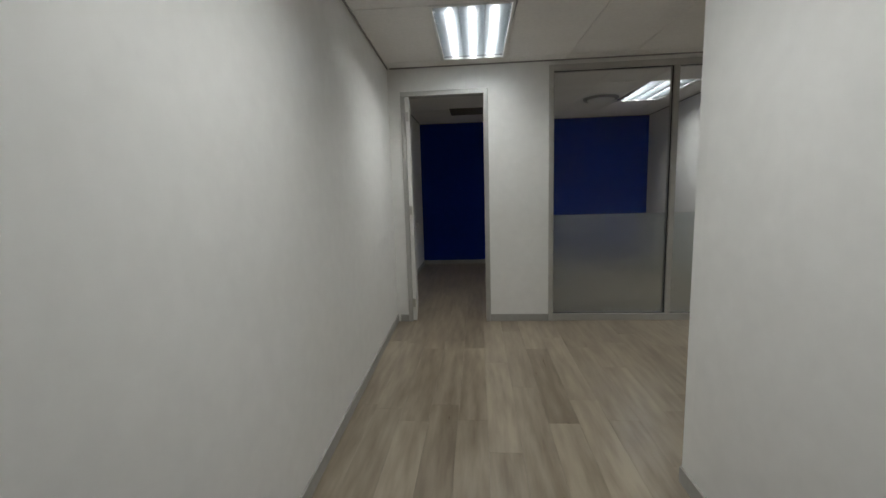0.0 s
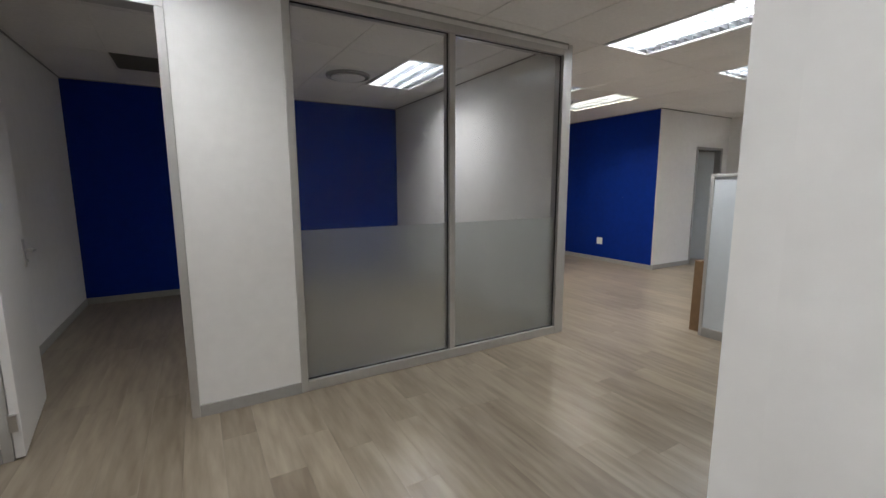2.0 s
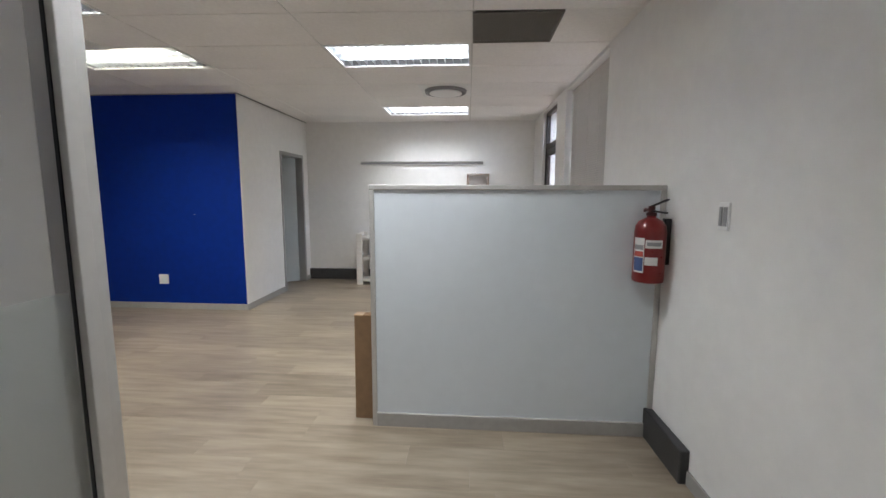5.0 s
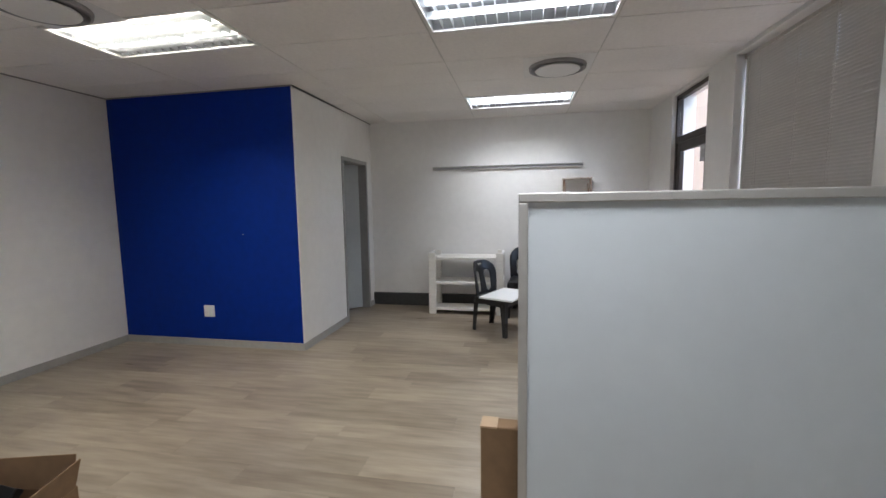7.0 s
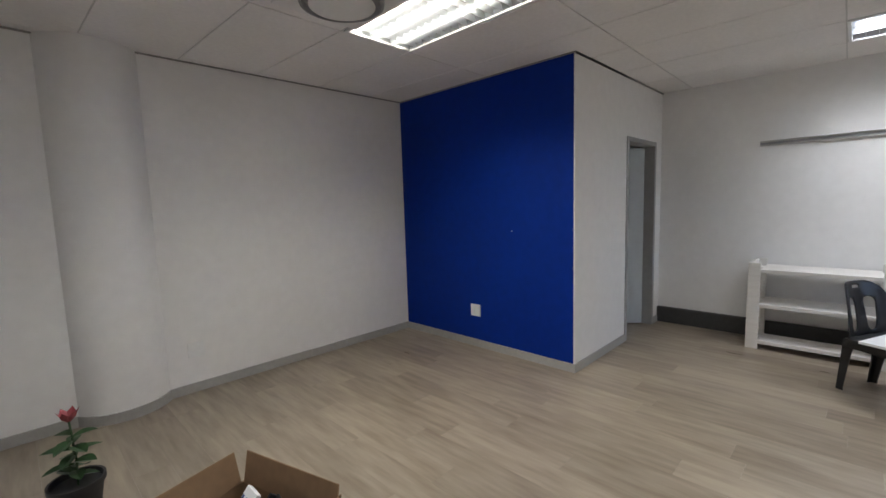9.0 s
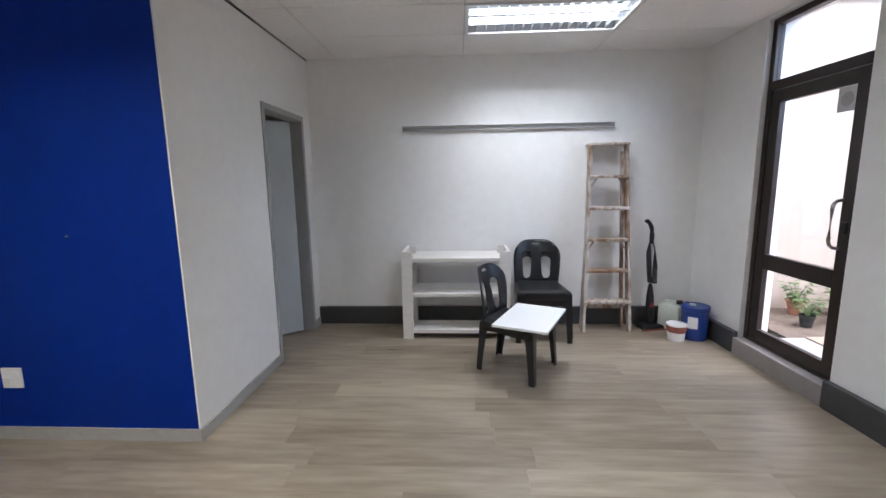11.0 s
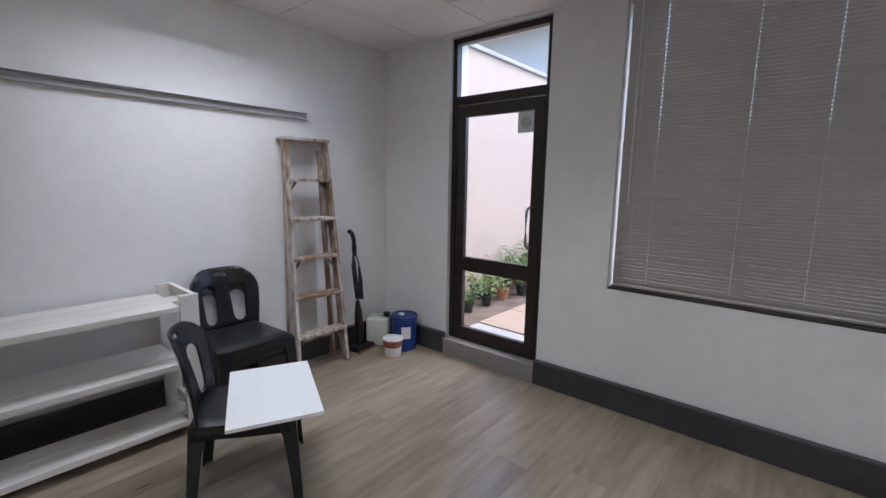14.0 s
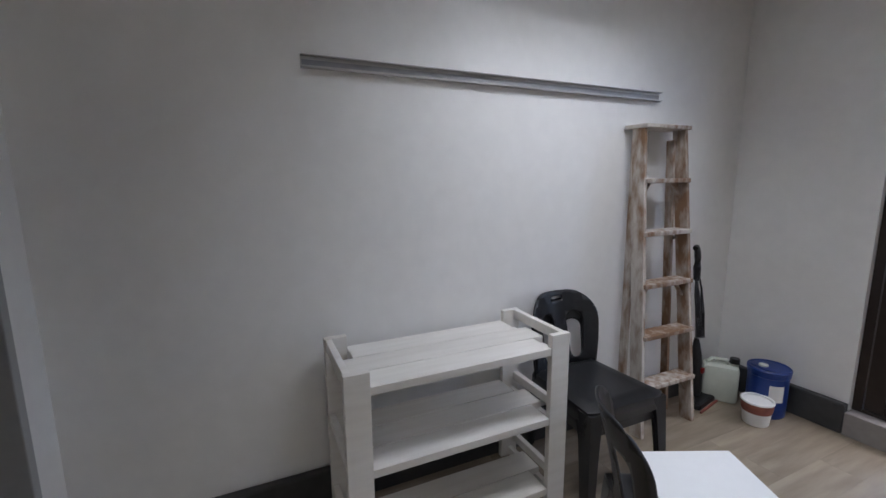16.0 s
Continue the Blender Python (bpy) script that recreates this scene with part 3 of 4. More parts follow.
def courtyard_door():
    d = thing("door_3", SOUTH @ pose(7.09, -0.10, 0.14), "dark bronze glazed door with a fixed pane above", "door", kind="structure")
    w, top = 0.885, 2.506
    part("door_frame", blocks([((0, 0, 0), (0.045, 0.06, top)), ((w - 0.045, 0, 0), (w, 0.06, top)), ((0.045, 0, top - 0.045), (w - 0.045, 0.06, top)), ((0.045, 0, 1.985), (w - 0.045, 0.06, 2.054)), ((0.045, 0, 0), (w - 0.045, 0.06, 0.02))], 0.004), BRONZE, d)
    leaf = part("door_leaf", blocks([((0.05, 0.008, 0.024), (0.135, 0.052, 1.98)), ((w - 0.135, 0.008, 0.024), (w - 0.05, 0.052, 1.98)), ((0.135, 0.008, 1.889), (w - 0.135, 0.052, 1.98)), ((0.135, 0.008, 0.024), (w - 0.135, 0.052, 0.115)), ((0.135, 0.008, 0.615), (w - 0.135, 0.052, 0.735))], 0.004), BRONZE, d, "dark bronze door leaf")
    for lo, hi in (((0.135, 0.027, 0.735), (w - 0.135, 0.033, 1.889)), ((0.135, 0.027, 0.115), (w - 0.135, 0.033, 0.615))):
        part("pane", blocks([(lo, hi)]), GLASS, leaf).visible_shadow = False
    part("pane", blocks([((0.045, 0.027, 2.054), (w - 0.045, 0.033, top - 0.045))]), GLASS, d, "fixed glass pane over the door").visible_shadow = False
    part("handle", sweep(bmesh.new(), [(0.126, 0.05, 0.877), (0.126, 0.085, 0.882), (0.129, 0.105, 0.902), (0.131, 0.11, 0.937), (0.131, 0.11, 1.128), (0.129, 0.105, 1.163), (0.126, 0.085, 1.183), (0.126, 0.05, 1.188)], 0.011, 10), STEEL, leaf, "bent steel pull handle", True)
    st = part("sticker", blocks([((0.14, 0.034, 1.735), (0.275, 0.0355, 1.885))]), STICKER, leaf, "grey square sticker on the glass")
    part("disc", lathe(bmesh.new(), [(0.045, 0), (0.045, 0.001)], 24, pose(0.207, 0.0357, 1.81, -90, 0, 0)), GREYPOLE, st, "darker round print")
    part("lock", block(bmesh.new(), (0.075, 0.05, 0.97), (0.115, 0.062, 1.05), 0.004), BLACKPLASTIC, leaf, "black lock plate")


courtyard_door()

# ---- window and blind ----


def south_window():
    m = SOUTH @ pose(5.18, -0.19, 0.815)
    d = thing("window_2", m, "bronze-framed window behind a closed blind", "window", kind="structure")
    w, h = 1.425, 1.83
    part("window_frame", blocks([((0, 0, 0), (0.045, 0.05, h)), ((w - 0.045, 0, 0), (w, 0.05, h)), ((0.045, 0, h - 0.045), (w - 0.045, 0.05, h)), ((0.045, 0, 0), (w - 0.045, 0.05, 0.045)), ((w / 2 - 0.025, 0, 0.045), (w / 2 + 0.025, 0.05, h - 0.045))], 0.004), BRONZE, d)
    for a, b in ((0.045, w / 2 - 0.025), (w / 2 + 0.025, w - 0.045)):
        part("pane", blocks([((a, 0.022, 0.045), (b, 0.028, h - 0.045))]), GLASS, d).visible_shadow = False
    part("window_sill", blocks([((0, 0.05, 0.0), (w, 0.188, 0.012))], 0.003), BRONZE, d, "dark sill board")


def venetian_blind():
    w, h = 1.412, 1.80
    t = thing("venetian_blind", SOUTH @ pose(5.186, -0.075, 0.829), "closed pale aluminium venetian blind in the window", "blind")
    part("head_rail", block(bmesh.new(), (0, -0.014, h - 0.028), (w, 0.014, h), 0.002), SLAT, t)
    part("bottom_rail", block(bmesh.new(), (0.004, -0.012, 0.0), (w - 0.004, 0.012, 0.014), 0.003), SLAT, t)
    cords = [0.09, 0.42, 0.75, 1.20]
    bm = bmesh.new()
    half, xs = 0.0125, [0.006]
    for c in cords:
        xs += [c - 0.002, c + 0.002]
    xs.append(w - 0.006)
    rows = [(-half, 0.0), (-0.0022, 0.0018), (0.0022, 0.0018), (half, 0.0)]
    vs = [[bm.verts.new((x, y, z)) for y, z in rows] for x in xs]
    for k in range(len(xs) - 1):
        for r in range(3):
            if k % 2 == 1 and r == 1:
                continue
            bm.faces.new((vs[k][r], vs[k + 1][r], vs[k + 1][r + 1], vs[k][r + 1]))
    me = mesh("slat", bm, SLAT)
    n = 82
    for k in range(n):
        ob = new("slat", me)
        ob.parent = t
        ob.matrix_basis = pose(0, 0, 0.026 + k * (h - 0.065) / (n - 1), 66 + random.uniform(-0.4, 0.4), random.uniform(-0.015, 0.015), 0)
    for c in cords:
        part("ladder_cord", sweep(bmesh.new(), [(c, 0.0135, 0.01), (c, 0.0135, h - 0.02)], 0.0011, 5), SLAT, t)
    part("tilt_wand", sweep(bmesh.new(), [(w - 0.07, 0.022, h - 0.03), (w - 0.068, 0.024, 0.55)], 0.004, 6), CLOUDY, t, "clear plastic tilt wand")
    part("pull_cord", sweep(bmesh.new(), [(w - 0.10, 0.02, h - 0.03), (w - 0.102, 0.022, 0.30)], 0.0016, 5), SLAT, t)


south_window()
venetian_blind()

# ---- low partition and what hangs by it ----


def low_partition():
    t = thing("partition", pose(4.05, south(4.07).y + 0.002, 0), "low white office partition with grey aluminium edging", "partition", kind="structure")
    L = 3.853 - south(4.07).y
    part("panel", blocks([((0.012, 0.03, 0.088), (0.043, L - 0.03, 1.501))]), PANELWHITE, t)
    part("top_rail", block(bmesh.new(), (0, 0, 1.498), (0.055, L, 1.528), 0.004), ALU, t)
    for y in (0.0, L - 0.03):
        part("end_post", block(bmesh.new(), (0, y, 0), (0.055, y + 0.03, 1.498), 0.004), ALU, t)
    part("skirting", block(bmesh.new(), (-0.004, 0.03, 0), (0.059, L - 0.03, 0.088), 0.003), GREYSKIRT, t)


low_partition()


def fire_extinguisher():
    p = south(4.0, 0.105)
    t = thing("fire_extinguisher", pose(p.x, p.y, 0.981, 0, 0, 200), "red fire extinguisher hung on a wall bracket", "fire extinguisher")
    part("cylinder", lathe(bmesh.new(), [(0.074, 0.0), (0.082, 0.006), (0.084, 0.02), (0.084, 0.285), (0.079, 0.32), (0.062, 0.347), (0.035, 0.362), (0.024, 0.366), (0.022, 0.385)], 36), RED, t, "", True)
    part("valve", lathe(bmesh.new(), [(0.027, 0.375), (0.027, 0.392), (0.018, 0.396), (0.018, 0.43), (0.0, 0.432)], 16), DARKHOSE, t, "dark red valve head", True)
    bm = bmesh.new()
    beam(bm, (-0.01, 0, 0.425), (0.115, 0, 0.468), 0.022, 0.008)
    beam(bm, (-0.01, 0, 0.405), (0.11, 0, 0.395), 0.022, 0.008)
    part("lever", bm, BLACKPLASTIC, t, "dark squeeze lever")
    part("hose", sweep(bmesh.new(), [(-0.015, 0, 0.405), (-0.06, 0.01, 0.41), (-0.098, 0.02, 0.375), (-0.108, 0.03, 0.30), (-0.104, 0.035, 0.20), (-0.096, 0.035, 0.12)], [0.009] * 5 + [0.013], 10), DARKHOSE, t, "dark red discharge hose", True)

    def wrap(name, a0, a1, z0, z1, r, mat, parent):
        bm = bmesh.new()
        n = 10
        lo = [bm.verts.new((r * math.cos(a0 + (a1 - a0) * k / n), r * math.sin(a0 + (a1 - a0) * k / n), z0)) for k in range(n + 1)]
        hi = [bm.verts.new((v.co.x, v.co.y, z1)) for v in lo]
        for k in range(n):
            bm.faces.new((lo[k], lo[k + 1], hi[k + 1], hi[k]))
        return part(name, bm, mat, parent, "", True)

    a = radians(-62)
    lab = wrap("label", a - 0.75, a + 0.05, 0.06, 0.255, 0.0848, LABEL, t)
    wrap("print", a - 0.7, a, 0.19, 0.215, 0.0853, LABELGREY, lab)
    wrap("print", a - 0.7, a, 0.15, 0.18, 0.0853, LABELRED, lab)
    wrap("print", a - 0.7, a, 0.07, 0.145, 0.0853, LABELBLUE, lab)
    lab = wrap("label", a + 0.1, a + 1.2, 0.20, 0.245, 0.0848, LABEL, t)
    wrap("print", a + 0.2, a + 1.1, 0.212, 0.233, 0.0853, LABELGREY, lab)
    wrap("label", a + 0.1, a + 0.9, 0.105, 0.15, 0.0848, LABEL, t)
    part("bracket", block(bmesh.new(), (-0.02, 0.07, 0.1), (0.02, 0.112, 0.36), 0.004, pose(0, 0, 0, 0, 0, -20 + SLOPE)), BLACKPLASTIC, t, "black wall bracket")


fire_extinguisher()


def plate(name, m, w, h, label, category, rockers, mat=WHITEPLASTIC, rocker_mat=WHITEPLASTIC):
    """A wall plate in the local x-z plane, facing +y."""
    t = thing(name, m, label, category)
    part("cover", block(bmesh.new(), (-w / 2, 0, -h / 2), (w / 2, 0.01, h / 2), 0.004), mat, t)
    for x, z, rw, rh in rockers:
        part("rocker", block(bmesh.new(), (x - rw / 2, 0.01, z - rh / 2), (x + rw / 2, 0.014, z + rh / 2), 0.0015), rocker_mat, t)
    return t


sw = south(3.5)
plate("light_switch", pose(sw.x, sw.y, 1.378, 0, 0, SLOPE), 0.075, 0.125, "white light switch with dark rockers on the white wall", "switch", [(-0.014, 0.0, 0.026, 0.085), (0.018, 0.0, 0.022, 0.085)], WHITEPLASTIC, LABELGREY)
plate("wall_socket", pose(6.62, 7.185, 0.386, 0, 0, 90), 0.125, 0.125, "white double socket on the blue wall", "socket", [(-0.025, 0.025, 0.035, 0.03), (0.03, -0.02, 0.045, 0.05)])
plate("wall_socket", pose(4.30, 8.27, 0.356, 0, 0, 180), 0.125, 0.125, "white socket on the cream wall near the column", "socket", [(-0.03, 0.0, 0.04, 0.05), (0.03, 0.0, 0.04, 0.05)])
nb = lathe(bmesh.new(), [(0.006, 0), (0.005, 0.004), (0.002, 0.012)], 8, pose(6.62, 6.72, 1.216, 0, -90, 0))
solid("wall_screw", nb, STEEL, "small steel screw still fixed in the blue wall", "screw")

# the metal channel on the end wall
t = thing("wall_rail", pose(8.74, 3.08, 1.971), "grey metal channel fixed across the white wall", "rail")
part("web", blocks([((-0.004, 0, 0.003), (0, 2.07, 0.047))]), ALU, t)
for z in (0.0, 0.047):
    part("lip", block(bmesh.new(), (-0.03, 0, z), (0, 2.07, z + 0.003)), ALU, t)
part("strip", blocks([((-0.006, 0.005, 0.014), (-0.004, 2.065, 0.034))]), LABELGREY, t, "dark strip inside the channel")

# cardboard standing behind the partition's end
t = thing("cardboard_box", pose(4.12, 3.53, 0, 0, 0, 0), "flattened brown cardboard carton standing behind the partition", "carton")
part("board", block(bmesh.new(), (0, 0, 0), (0.075, 0.46, 0.70), 0.006, pose(0.005, 0, 0, 0, 1.0, -1)), CARD, t)
part("tape", block(bmesh.new(), (-0.002, 0.40, 0.693), (0.077, 0.461, 0.7015), 0.002, pose(0.005, 0, 0, 0, 1.0, -1)), TAPE, t, "strip of brown tape")
t = thing("cardboard_box", pose(4.22, 3.32, 0, 0, 0, 0), "tall folded brown carton leaning behind the partition", "carton")
part("board", block(bmesh.new(), (0, 0, 0), (0.03, 0.53, 1.12), 0.005), CARD, t)

# ---- corner with chairs, shelf and ladder ----


def chair_model(name="plastic_chair"):
    """Armless moulded chair facing local +x."""
    t = thing(name, pose(0, 0, 0), "black moulded plastic stacking chair with a slotted back", "chair", "plastic chairs")
    # seat: dished panel with a rounded outline and a skirt
    bm = bmesh.new()
    nx, ny = 12, 12
    grid = []
    for i in range(nx + 1):
        row = []
        for j in range(ny + 1):
            u, v = i / nx * 2 - 1, j / ny * 2 - 1
            half = 0.185 + 0.03 * (u + 1) / 2
            x, y = 0.21 * u, half * v
            k = max(abs(u), abs(v))
            z = 0.415 - 0.014 * (1 - u * u) * (1 - v * v) - 0.02 * max(0, k - 0.85) / 0.15 * max(0, k - 0.85) / 0.15
            if u > 0.8 and abs(v) > 0.8:
                x -= 0.02 * (u - 0.8) / 0.2 * (abs(v) - 0.8) / 0.2
            row.append(bm.verts.new((x, y, z)))
        grid.append(row)
    for i in range(nx):
        for j in range(ny):
            bm.faces.new((grid[i][j], grid[i + 1][j], grid[i + 1][j + 1], grid[i][j + 1]))
    rim = [e for e in bm.edges if e.is_boundary]
    made = bmesh.ops.extrude_edge_only(bm, edges=rim)["geom"]
    for v in made:
        if isinstance(v, bmesh.types.BMVert):
            arch = 0.03 + 0.035 * min(1, (abs(v.co.x) / 0.21) ** 4 + (abs(v.co.y) / 0.2) ** 6)
            v.co.z -= arch
            v.co.x *= 1.03
            v.co.y *= 1.03
    seat = part("seat", bm, BLACKPLASTIC, t, "", True)
    seat.modifiers.new("thick", "SOLIDIFY").thickness = 0.005

    # legs: angle-section tapering posts
    def leg(x, y, fx, fy):
        bm = bmesh.new()
        sx, sy = (1 if x > 0 else -1), (1 if y > 0 else -1)
        rings = []
        for z, a in ((0.385, 0.075), (0.30, 0.058), (0.15, 0.047), (0.02, 0.04), (0.0, 0.042)):
            k = (0.385 - z) / 0.385
            cx, cy = x + (fx - x) * k, y + (fy - y) * k
            outline = [(0, 0), (-sx * a, 0), (-sx * a, -sy * 0.008), (-sx * 0.010, -sy * 0.010), (-sx * 0.008, -sy * a), (0, -sy * a)]
            rings.append([bm.verts.new((cx + p, cy + q, z)) for p, q in outline])
        for a, b in zip(rings, rings[1:]):
            for k in range(6):
                bm.faces.new((a[k], a[(k + 1) % 6], b[(k + 1) % 6], b[k]))
        bm.faces.new(rings[0])
        bm.faces.new(rings[-1][::-1])
        part("leg", bm, BLACKPLASTIC, t)

    for y in (-1, 1):
        leg(0.212, y * 0.216, 0.232, y * 0.228)
        leg(-0.212, y * 0.188, -0.245, y * 0.178)

    # backrest: an outline with two long slots and a hand hole, cut into strips and bent
    bm = bmesh.new()

    def loop(pts):
        vs = [bm.verts.new((p, q, 0)) for p, q in pts]
        return [bm.edges.new((vs[k], vs[(k + 1) % len(vs)])) for k in range(len(vs))]

    def rounded(cx, cz, w, h, r, n=5):
        pts = []
        for qx, qz, a0 in ((1, 1, 0), (-1, 1, 90), (-1, -1, 180), (1, -1, 270)):
            for k in range(n + 1):
                a = radians(a0 + 90 * k / n)
                pts.append((cx + qx * (w / 2 - r) + r * math.cos(a), cz + qz * (h / 2 - r) + r * math.sin(a)))
        return pts

    outer = [(-0.19, 0.0), (0.19, 0.0), (0.20, 0.12), (0.205, 0.22)]
    outer += [(0.205 - 0.13 * (1 - math.cos(radians(a))), 0.24 + 0.145 * math.sin(radians(a))) for a in range(10, 91, 10)]
    outer += [(-p, q) for p, q in outer[:1:-1]]
    es = loop(outer)
    for c in (-0.085, 0.085):
        slot = [(c + (p - c) * (0.72 + 0.28 * (q - 0.035) / 0.22), q) for p, q in rounded(c, 0.15, 0.094, 0.245, 0.044)]
        es += loop(slot)
    es += loop(rounded(0.0, 0.345, 0.075, 0.02, 0.009))
    bmesh.ops.triangle_fill(bm, use_beauty=True, edges=es)
    for k in range(-9, 10):
        bmesh.ops.bisect_plane(bm, geom=bm.verts[:] + bm.edges[:] + bm.faces[:], plane_co=(k * 0.02, 0, 0), plane_no=(1, 0, 0))
    for k in range(1, 10):
        bmesh.ops.bisect_plane(bm, geom=bm.verts[:] + bm.edges[:] + bm.faces[:], plane_co=(0, k * 0.04, 0), plane_no=(0, 1, 0))
    for v in bm.verts:
        p, q = v.co.x, v.co.y
        v.co = (-0.215 - 0.03 * q / 0.385 - 0.09 * (q / 0.385) ** 1.6 * 0.6 + 0.075 * (p / 0.2) ** 2 * (0.5 + 0.5 * q / 0.385), p, 0.40 + q)
    back = part("backrest", bm, BLACKPLASTIC, t, "", True)
    back.modifiers.new("thick", "SOLIDIFY").thickness = 0.009
    return t


chair = chair_model()
CHAIR_SIZE = Matrix.Diagonal((1.06, 1.06, 1.03, 1))
chair.matrix_basis = pose(7.64, 4.132, 0, 0, 0, -121) @ CHAIR_SIZE
tagged(chair, "black moulded plastic chair with a white board on its seat", "chair")
low = copy_thing(chair, pose(8.415, 3.82, 0, 0, 0, 180) @ CHAIR_SIZE)
tagged(low, "black plastic chair at the bottom of a stack of two")
high = copy_thing(chair, pose(8.405, 3.82, 0.05, 0, 0, 180) @ CHAIR_SIZE)
tagged(high, "black plastic chair stacked on another by the wall")

bd = block(bmesh.new(), (-0.305, -0.204, 0), (0.305, 0.204, 0.018), 0.0015)
solid("white_board", bd, WHITEBOARD, "loose white melamine board lying on a chair seat", "board", m=pose(7.578, 4.036, 0.431, 0, 0, 155.5))


def slatted_shelf():
    t = thing("shelf_unit", pose(8.26, 4.118, 0), "low white painted wooden shelf unit with slatted shelves", "shelf")
    D, W, Hh = 0.425, 1.012, 0.84
    for x in (0.0, D - 0.03):
        for y in (0.0, W - 0.098):
            part("post", block(bmesh.new(), (x, y, 0), (x + 0.03, y + 0.098, Hh), 0.003), WHITEWOOD, t)
    for z in (0.09, 0.445, 0.78):
        for y in (0.004, W - 0.032):
            part("side_rail", block(bmesh.new(), (0.03, y, Hh - 0.05 if z > 0.7 else z), (D - 0.03, y + 0.028, Hh - 0.002 if z > 0.7 else z + 0.045), 0.003), WHITEWOOD, t)
        for k in range(2 if z < 0.2 else 3):
            x0 = 0.003 + k * 0.143
            y0, y1 = (0.098, W - 0.098) if k == 0 else (0.034, W - 0.034)
            if k == 2:
                y0, y1 = 0.098, W - 0.098
            part("slat", block(bmesh.new(), (x0, y0, z - 0.035), (x0 + 0.138, y1, z), 0.003), WHITEWOOD, t)
    for y in (0.03, W - 0.055):
        for z in (0.055, 0.41, 0.745):
            part("batten", block(bmesh.new(), (0.03, y, z - 0.045), (D - 0.03, y + 0.025, z - 0.0005), 0.002), WHITEWOOD, t)


slatted_shelf()


def step_ladder():
    t = thing("step_ladder", pose(0, 0, 0), "worn wooden stepladder splashed with paint, folded against the wall", "ladder")
    top, n = 1.80, 6
    yc = 3.165

    def front(s, z):
        k = z / top
        return Vector((8.475 + 0.165 * k, yc + s * (0.222 - 0.055 * k), z))

    def rear(s, z):
        k = z / top
        return Vector((8.625 + 0.055 * k, yc + s * (0.20 - 0.055 * k), z))

    for s in (-1, 1):
        bm = bmesh.new()
        beam(bm, front(s, 0.0), front(s, top), 0.026, 0.085, (1, 0, 0), 0.004)
        part("stile", bm, LADDERWOOD, t)
        bm = bmesh.new()
        beam(bm, rear(s, 0.0), rear(s, top - 0.06), 0.024, 0.05, (1, 0, 0), 0.004)
        part("rear_leg", bm, LADDERWOOD, t)
    for k in range(1, n):
        z = top * k / n
        a, b = front(-1, z), front(1, z)
        bm = block(bmesh.new(), (a.x - 0.06, a.y - 0.006, z - 0.012), (a.x + 0.05, b.y + 0.006, z + 0.014), 0.004)
        tr = part("tread", bm, LADDERWOOD, t)
        if k % 2 == 1:
            for s in (-1, 1):
                bm = bmesh.new()
                p = front(s, z)
                beam(bm, (p.x, p.y - s * 0.013, z - 0.10), (p.x, p.y - s * 0.075, z - 0.014), 0.03, 0.008, (0, 1, 0), 0.002)
                part("brace", bm, LADDERWOOD, tr)
    part("top_step", block(bmesh.new(), (8.575, yc - 0.187, top - 0.005), (8.735, yc + 0.187, top + 0.018), 0.005), LADDERWOOD, t)
    for z in (0.22,):
        a, b = rear(-1, z), rear(1, z)
        part("rear_rail", block(bmesh.new(), (a.x - 0.01, a.y, z - 0.03), (a.x + 0.01, b.y, z + 0.03), 0.003), LADDERWOOD, t)
    for s in (-1, 1):
        p, q = front(s, 1.18), rear(s, 1.13)
        part("hinge_stay", beam(bmesh.new(), p, q, 0.006, 0.018), DARKGRILLE, t, "dark steel stay")


step_ladder()


def steam_mop():
    t = thing("steam_mop", pose(8.60, 2.70, 0), "black upright vacuum with a wound cable, leaning in the corner", "vacuum")
    part("head", block(bmesh.new(), (-0.09, -0.12, 0.0), (0.04, 0.12, 0.045), 0.015, pose(0, 0, 0, 0, 0, 12)), BLACKPLASTIC, t)
    part("plate", block(bmesh.new(), (-0.108, -0.135, 0.0), (-0.095, 0.135, 0.014), 0.004, pose(0, 0, 0, 0, 0, 12)), TERRACOTTA, t, "copper-red front strip")
    part("body", lathe(bmesh.new(), [(0.025, 0.0), (0.036, 0.03), (0.04, 0.16), (0.034, 0.28), (0.022, 0.36), (0.014, 0.40)], 16, pose(-0.01, 0, 0.05, 0, 4, 0)), BLACKPLASTIC, t, "", True)
    part("button", block(bmesh.new(), (-0.052, -0.012, 0.22), (-0.034, 0.012, 0.26), 0.006), RED, t, "small red button")
    part("pole", sweep(bmesh.new(), [(0.012, 0, 0.42), (0.055, 0, 0.86)], 0.012, 10), GREYPOLE, t, "grey tube", True)
    part("grip", sweep(bmesh.new(), [(0.053, 0, 0.84), (0.062, -0.005, 0.93), (0.06, 0.0, 0.99), (0.045, 0.03, 1.045), (0.035, 0.06, 1.07), (0.03, 0.075, 1.065)], [0.02, 0.024, 0.021, 0.019, 0.02, 0.017], 10), BLACKPLASTIC, t, "curved black grip", True)
    for k in range(4):
        o = 0.012 * (k - 1.5)
        part("cable", sweep(bmesh.new(), [(0.045, 0.02, 0.86), (0.02, 0.035 + o, 0.76), (0.0, 0.03 + o, 0.60), (-0.01, 0.02 + o, 0.47), (0.0, -0.03 + o, 0.45), (0.02, -0.035 + o, 0.62), (0.035, -0.03, 0.78), (0.045, -0.012, 0.86)], 0.006, 6), BLACKPLASTIC, t, "loop of black cable", True)


steam_mop()


